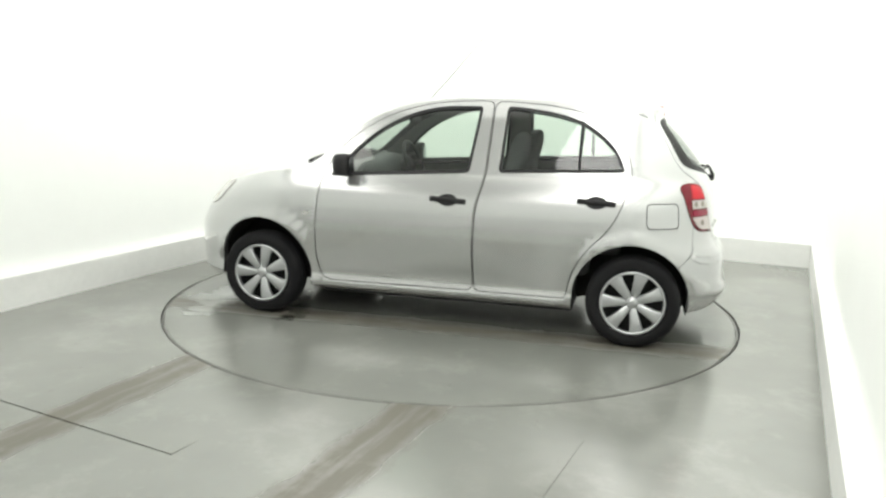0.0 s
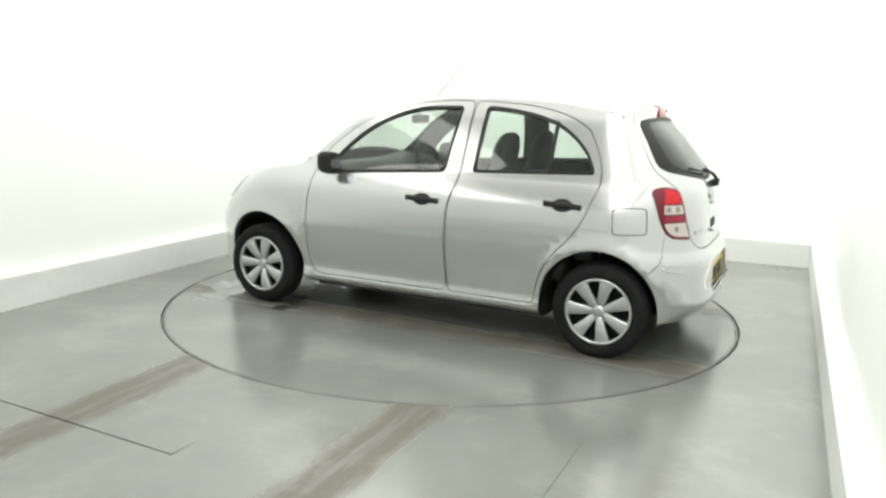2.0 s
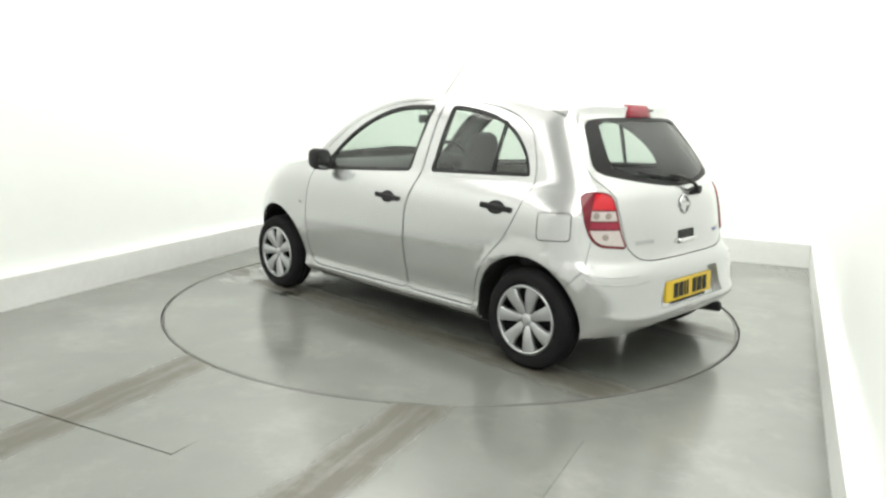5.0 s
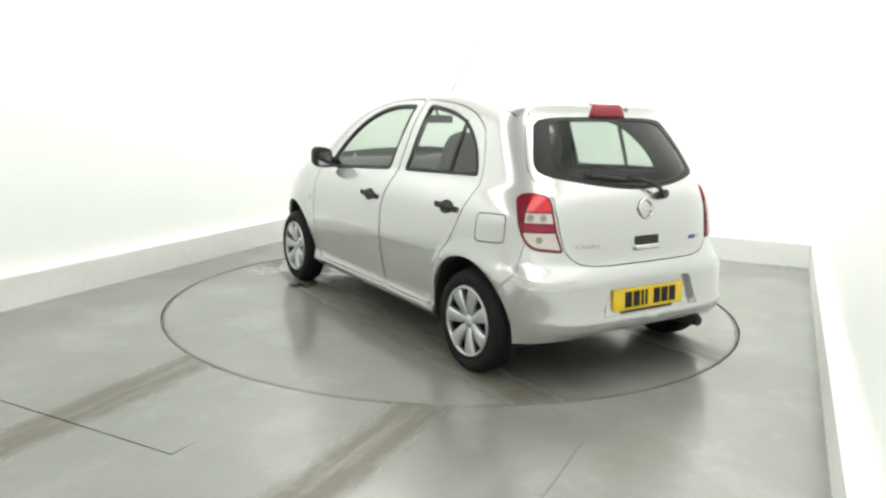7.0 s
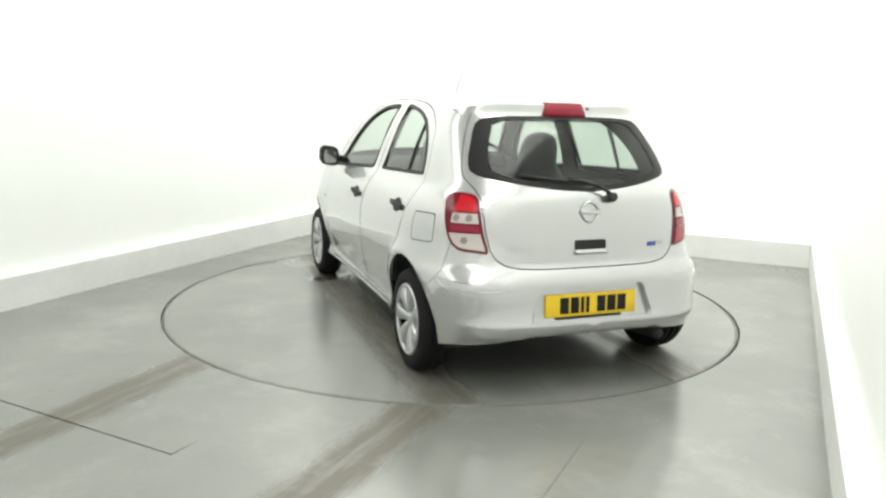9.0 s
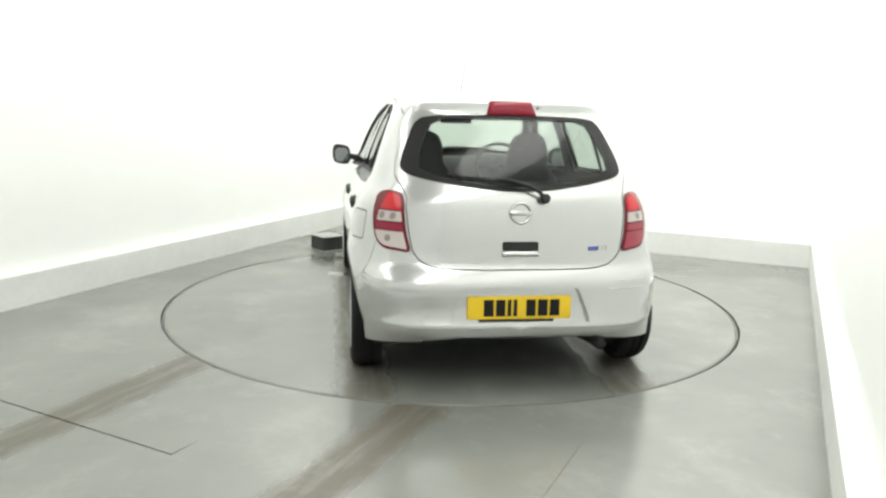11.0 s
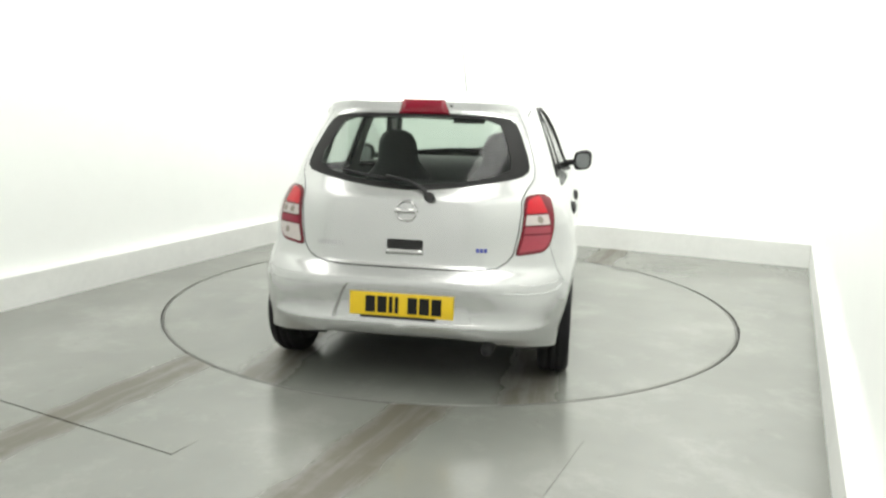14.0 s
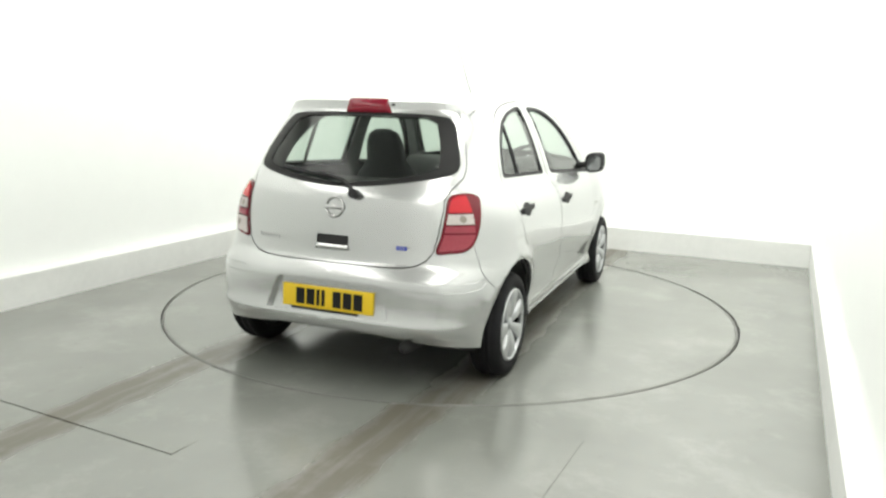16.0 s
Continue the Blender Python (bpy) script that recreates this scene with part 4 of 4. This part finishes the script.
    plate.matrix_basis = pose(-1.658, 0.004, 0.428, 0, 3, 0)
    # seven characters as plain bars
    x = 0.175
    for i, wd in enumerate((0.048, 0.046, 0.018, 0.018, 0.046, 0.048, 0.048)):
        if i == 4:
            x -= 0.034
        bar = part("plate_bar", box_bm((-0.0085, x - wd, -0.040), (-0.0055, x, 0.040)), INK, plate, "black bar in place of a character", False)
        x -= wd + 0.011
    part("plate_trim", box_bm((-0.016, -0.17, -0.066), (0.002, 0.20, -0.0555), 0.002, 1), PLASTIC, plate, "black strip under the plate")
    # exhaust
    part("exhaust_pipe", tube([(-1.35, -0.41, 0.20), (-1.50, -0.415, 0.222), (-1.658, -0.415, 0.236)], 0.029, 14), DARK, car, "dark steel exhaust tip")
    for sg in (1, -1):
        part("bumper_crease", tube([on(sg * y, z, 0.001) for y, z in ((0.742, 0.566), (0.715, 0.557), (0.66, 0.553), (0.58, 0.552), (0.50, 0.554))], 0.0035, 8, 0.5), PAINT, car, "moulded crease in the bumper corner")
        part("bumper_crease", tube([on(sg * y, z, 0.0015) for y, z in ((0.748, 0.548), (0.730, 0.522), (0.69, 0.514), (0.60, 0.512), (0.50, 0.513), (0.44, 0.519))], 0.0042, 8, 0.5), PAINT, car, "moulded crease in the bumper corner")
    part("scuttle_panel", tube([(0.975, y, centre_z(0.975) - 0.062 * (abs(y) / 0.72) ** 2.6 - 0.004) for y in np.linspace(0.56, -0.56, 21)], 0.009, 8), PLASTIC, car, "black scuttle panel under the windscreen")
    for sg in (1, -1):
        line = [shell(su(x, z), z, 0.0004) for x, z in ((-1.075, 1.359), (-1.105, 1.352), (-1.135, 1.342), (-1.165, 1.326))]
        part("roof_seam", tube([(p.x, sg * p.y, p.z) for p in line], 0.0028, 6), PLASTIC, car, "dark sealed seam at the roof's rear corner")
    # aerial on the roof's front edge
    part("aerial", tube([(0.325, 0.0, 1.395), (0.29, 0.0, 1.43), (0.17, 0.0, 1.56), (0.02, 0.0, 1.735), (-0.12, 0.0, 1.90)], 0.0036, 6, 0.5), PLASTIC, car, "thin dark roof aerial")


def seat(car, x, y, name, back_lean=0.22):
    """A front seat with the head restraint in one with its back."""
    s = part(name, box_bm((x - 0.02, y - 0.24, 0.40), (x + 0.50, y + 0.24, 0.56), 0.06, 3), CLOTH, car, "charcoal cloth seat")
    rows = []
    for h, w, d in ((0.50, 0.23, 0.07), (0.65, 0.25, 0.075), (0.80, 0.245, 0.07), (0.92, 0.215, 0.06), (0.975, 0.165, 0.055), (1.02, 0.132, 0.055), (1.08, 0.127, 0.06), (1.14, 0.119, 0.056), (1.19, 0.094, 0.045), (1.215, 0.045, 0.02)):
        cx = x - 0.02 - (h - 0.5) * back_lean
        rows.append([Vector((cx + d * math.copysign(abs(math.cos(a)) ** 0.7, math.cos(a)), y + w * math.copysign(abs(math.sin(a)) ** 0.6, math.sin(a)), h)) for a in np.linspace(0, 2 * math.pi, 20, endpoint=False)])
    v = [p for r in rows for p in r]
    f = [(i * 20 + k, i * 20 + (k + 1) % 20, (i + 1) * 20 + (k + 1) % 20, (i + 1) * 20 + k) for i in range(len(rows) - 1) for k in range(20)]
    f.append(tuple(range(len(v) - 20, len(v))))
    part("seat_back", (v, f), CLOTH, s, "charcoal cloth seat back with head restraint")


def inside_parts(car):
    seat(car, -0.235, 0.335, "front_seat")
    seat(car, -0.235, -0.335, "front_seat")
    bench = part("rear_bench", box_bm((-0.88, -0.62, 0.36), (-0.42, 0.62, 0.54), 0.06, 3), CLOTH, car, "charcoal cloth rear bench")
    back = box_bm((-1.06, -0.60, 0.50), (-0.92, 0.60, 0.965), 0.05, 3)
    part("bench_back", back, CLOTH, bench, "charcoal cloth rear seat back")
    dash_rows = [(0.93, 0.93), (0.78, 0.985), (0.66, 0.972), (0.60, 0.90), (0.62, 0.70), (0.70, 0.55)]
    v, f = [], []
    for y in np.linspace(-0.66, 0.66, 13):
        bump_z = 0.03 * math.exp(-((y + 0.36) / 0.16) ** 2)
        v += [(x, y, z + (bump_z if k in (1, 2) else 0)) for k, (x, z) in enumerate(dash_rows)]
    for i in range(12):
        for k in range(5):
            f.append((i * 6 + k, i * 6 + k + 1, (i + 1) * 6 + k + 1, (i + 1) * 6 + k))
    part("dashboard", (v, f), DASH, car, "dark grey dashboard")
    rim = [(0.18 * math.cos(a), 0.18 * math.sin(a)) for a in np.linspace(0, 2 * math.pi, 41)]
    wheel_pts = [(0.52 + 0.42 * z * 0.9, -0.36 + y, 0.928 + z * 0.92) for y, z in rim]
    sw = part("steering_wheel", tube(wheel_pts, 0.0135, 10), PLASTIC, car, "black steering wheel")
    part("steering_hub", tube([(0.54, -0.36, 0.923), (0.60, -0.36, 0.898), (0.72, -0.36, 0.838)], 0.06, 14), PLASTIC, sw, "black steering wheel hub")
    for a, b in (((0.545, -0.36, 0.928), (0.52, -0.19, 0.928)), ((0.545, -0.36, 0.928), (0.52, -0.53, 0.928)), ((0.545, -0.36, 0.918), (0.46, -0.36, 0.775))):
        part("steering_spoke", tube([a, b], 0.016, 8), PLASTIC, sw)
    mir = part("interior_mirror", box_bm((0.40, -0.115, 1.245), (0.425, 0.115, 1.302), 0.012, 2), PLASTIC, car, "black interior mirror")
    part("mirror_stem", tube([(0.42, 0.0, 1.295), (0.455, 0.0, 1.345)], 0.01, 8), PLASTIC, mir)
    part("cabin_floor", box_bm((-0.80, -0.665, 0.150), (0.84, 0.665, 0.30), 0.03, 2), DARK, car, "dark underbody and cabin floor")
    part("rear_underside", box_bm((-1.45, -0.44, 0.20), (-0.805, 0.44, 0.36), 0.03, 2), DARK, car, "dark underside below the boot")
    part("engine_underside", box_bm((0.845, -0.44, 0.165), (1.66, 0.44, 0.30), 0.03, 2), DARK, car, "dark underside below the engine")
    part("parcel_shelf", box_bm((-1.50, -0.52, 0.925), (-1.06, 0.52, 0.945), 0.006, 1), TRIM, car, "dark grey parcel shelf")
    part("bulkhead", box_bm((0.86, -0.62, 0.28), (0.92, 0.62, 0.93), 0.01, 1), DARK, car, "dark bulkhead")
    # headliner under the roof
    v, f = [], []
    xs = list(np.linspace(0.10, -1.16, 14))
    for x in xs:
        z = rail_z(x) - 0.012
        w = half_width(z) - 0.03
        for k in range(9):
            y = w * (1 - k / 4)
            v.append((x, y, z + max(centre_z(x) - z - 0.03, 0) * (1 - (abs(y) / w) ** 2.6)))
    for i in range(13):
        for k in range(8):
            f.append((i * 9 + k, i * 9 + k + 1, (i + 1) * 9 + k + 1, (i + 1) * 9 + k))
    part("headliner", (v, f), HEADLINER, car, "pale cloth headliner")


car = build_car()


# ---- what moves: the turntable and the car on it turn at an even pace ----
def motions():
    rows, disc = [], []
    for i in range(17):
        t = float(i)
        deg = 166.45 - 6.128 * t
        a = math.radians(deg)
        ox, oy = -0.1178, -0.0618
        rows.append((t, pose(ox * math.cos(a) - oy * math.sin(a), ox * math.sin(a) + oy * math.cos(a), 0, 0, 0, deg)))
        disc.append((t, pose(0, 0, 0, 0, 0, deg - 90)))
    walk(car, rows)
    walk(turntable, disc)


motions()
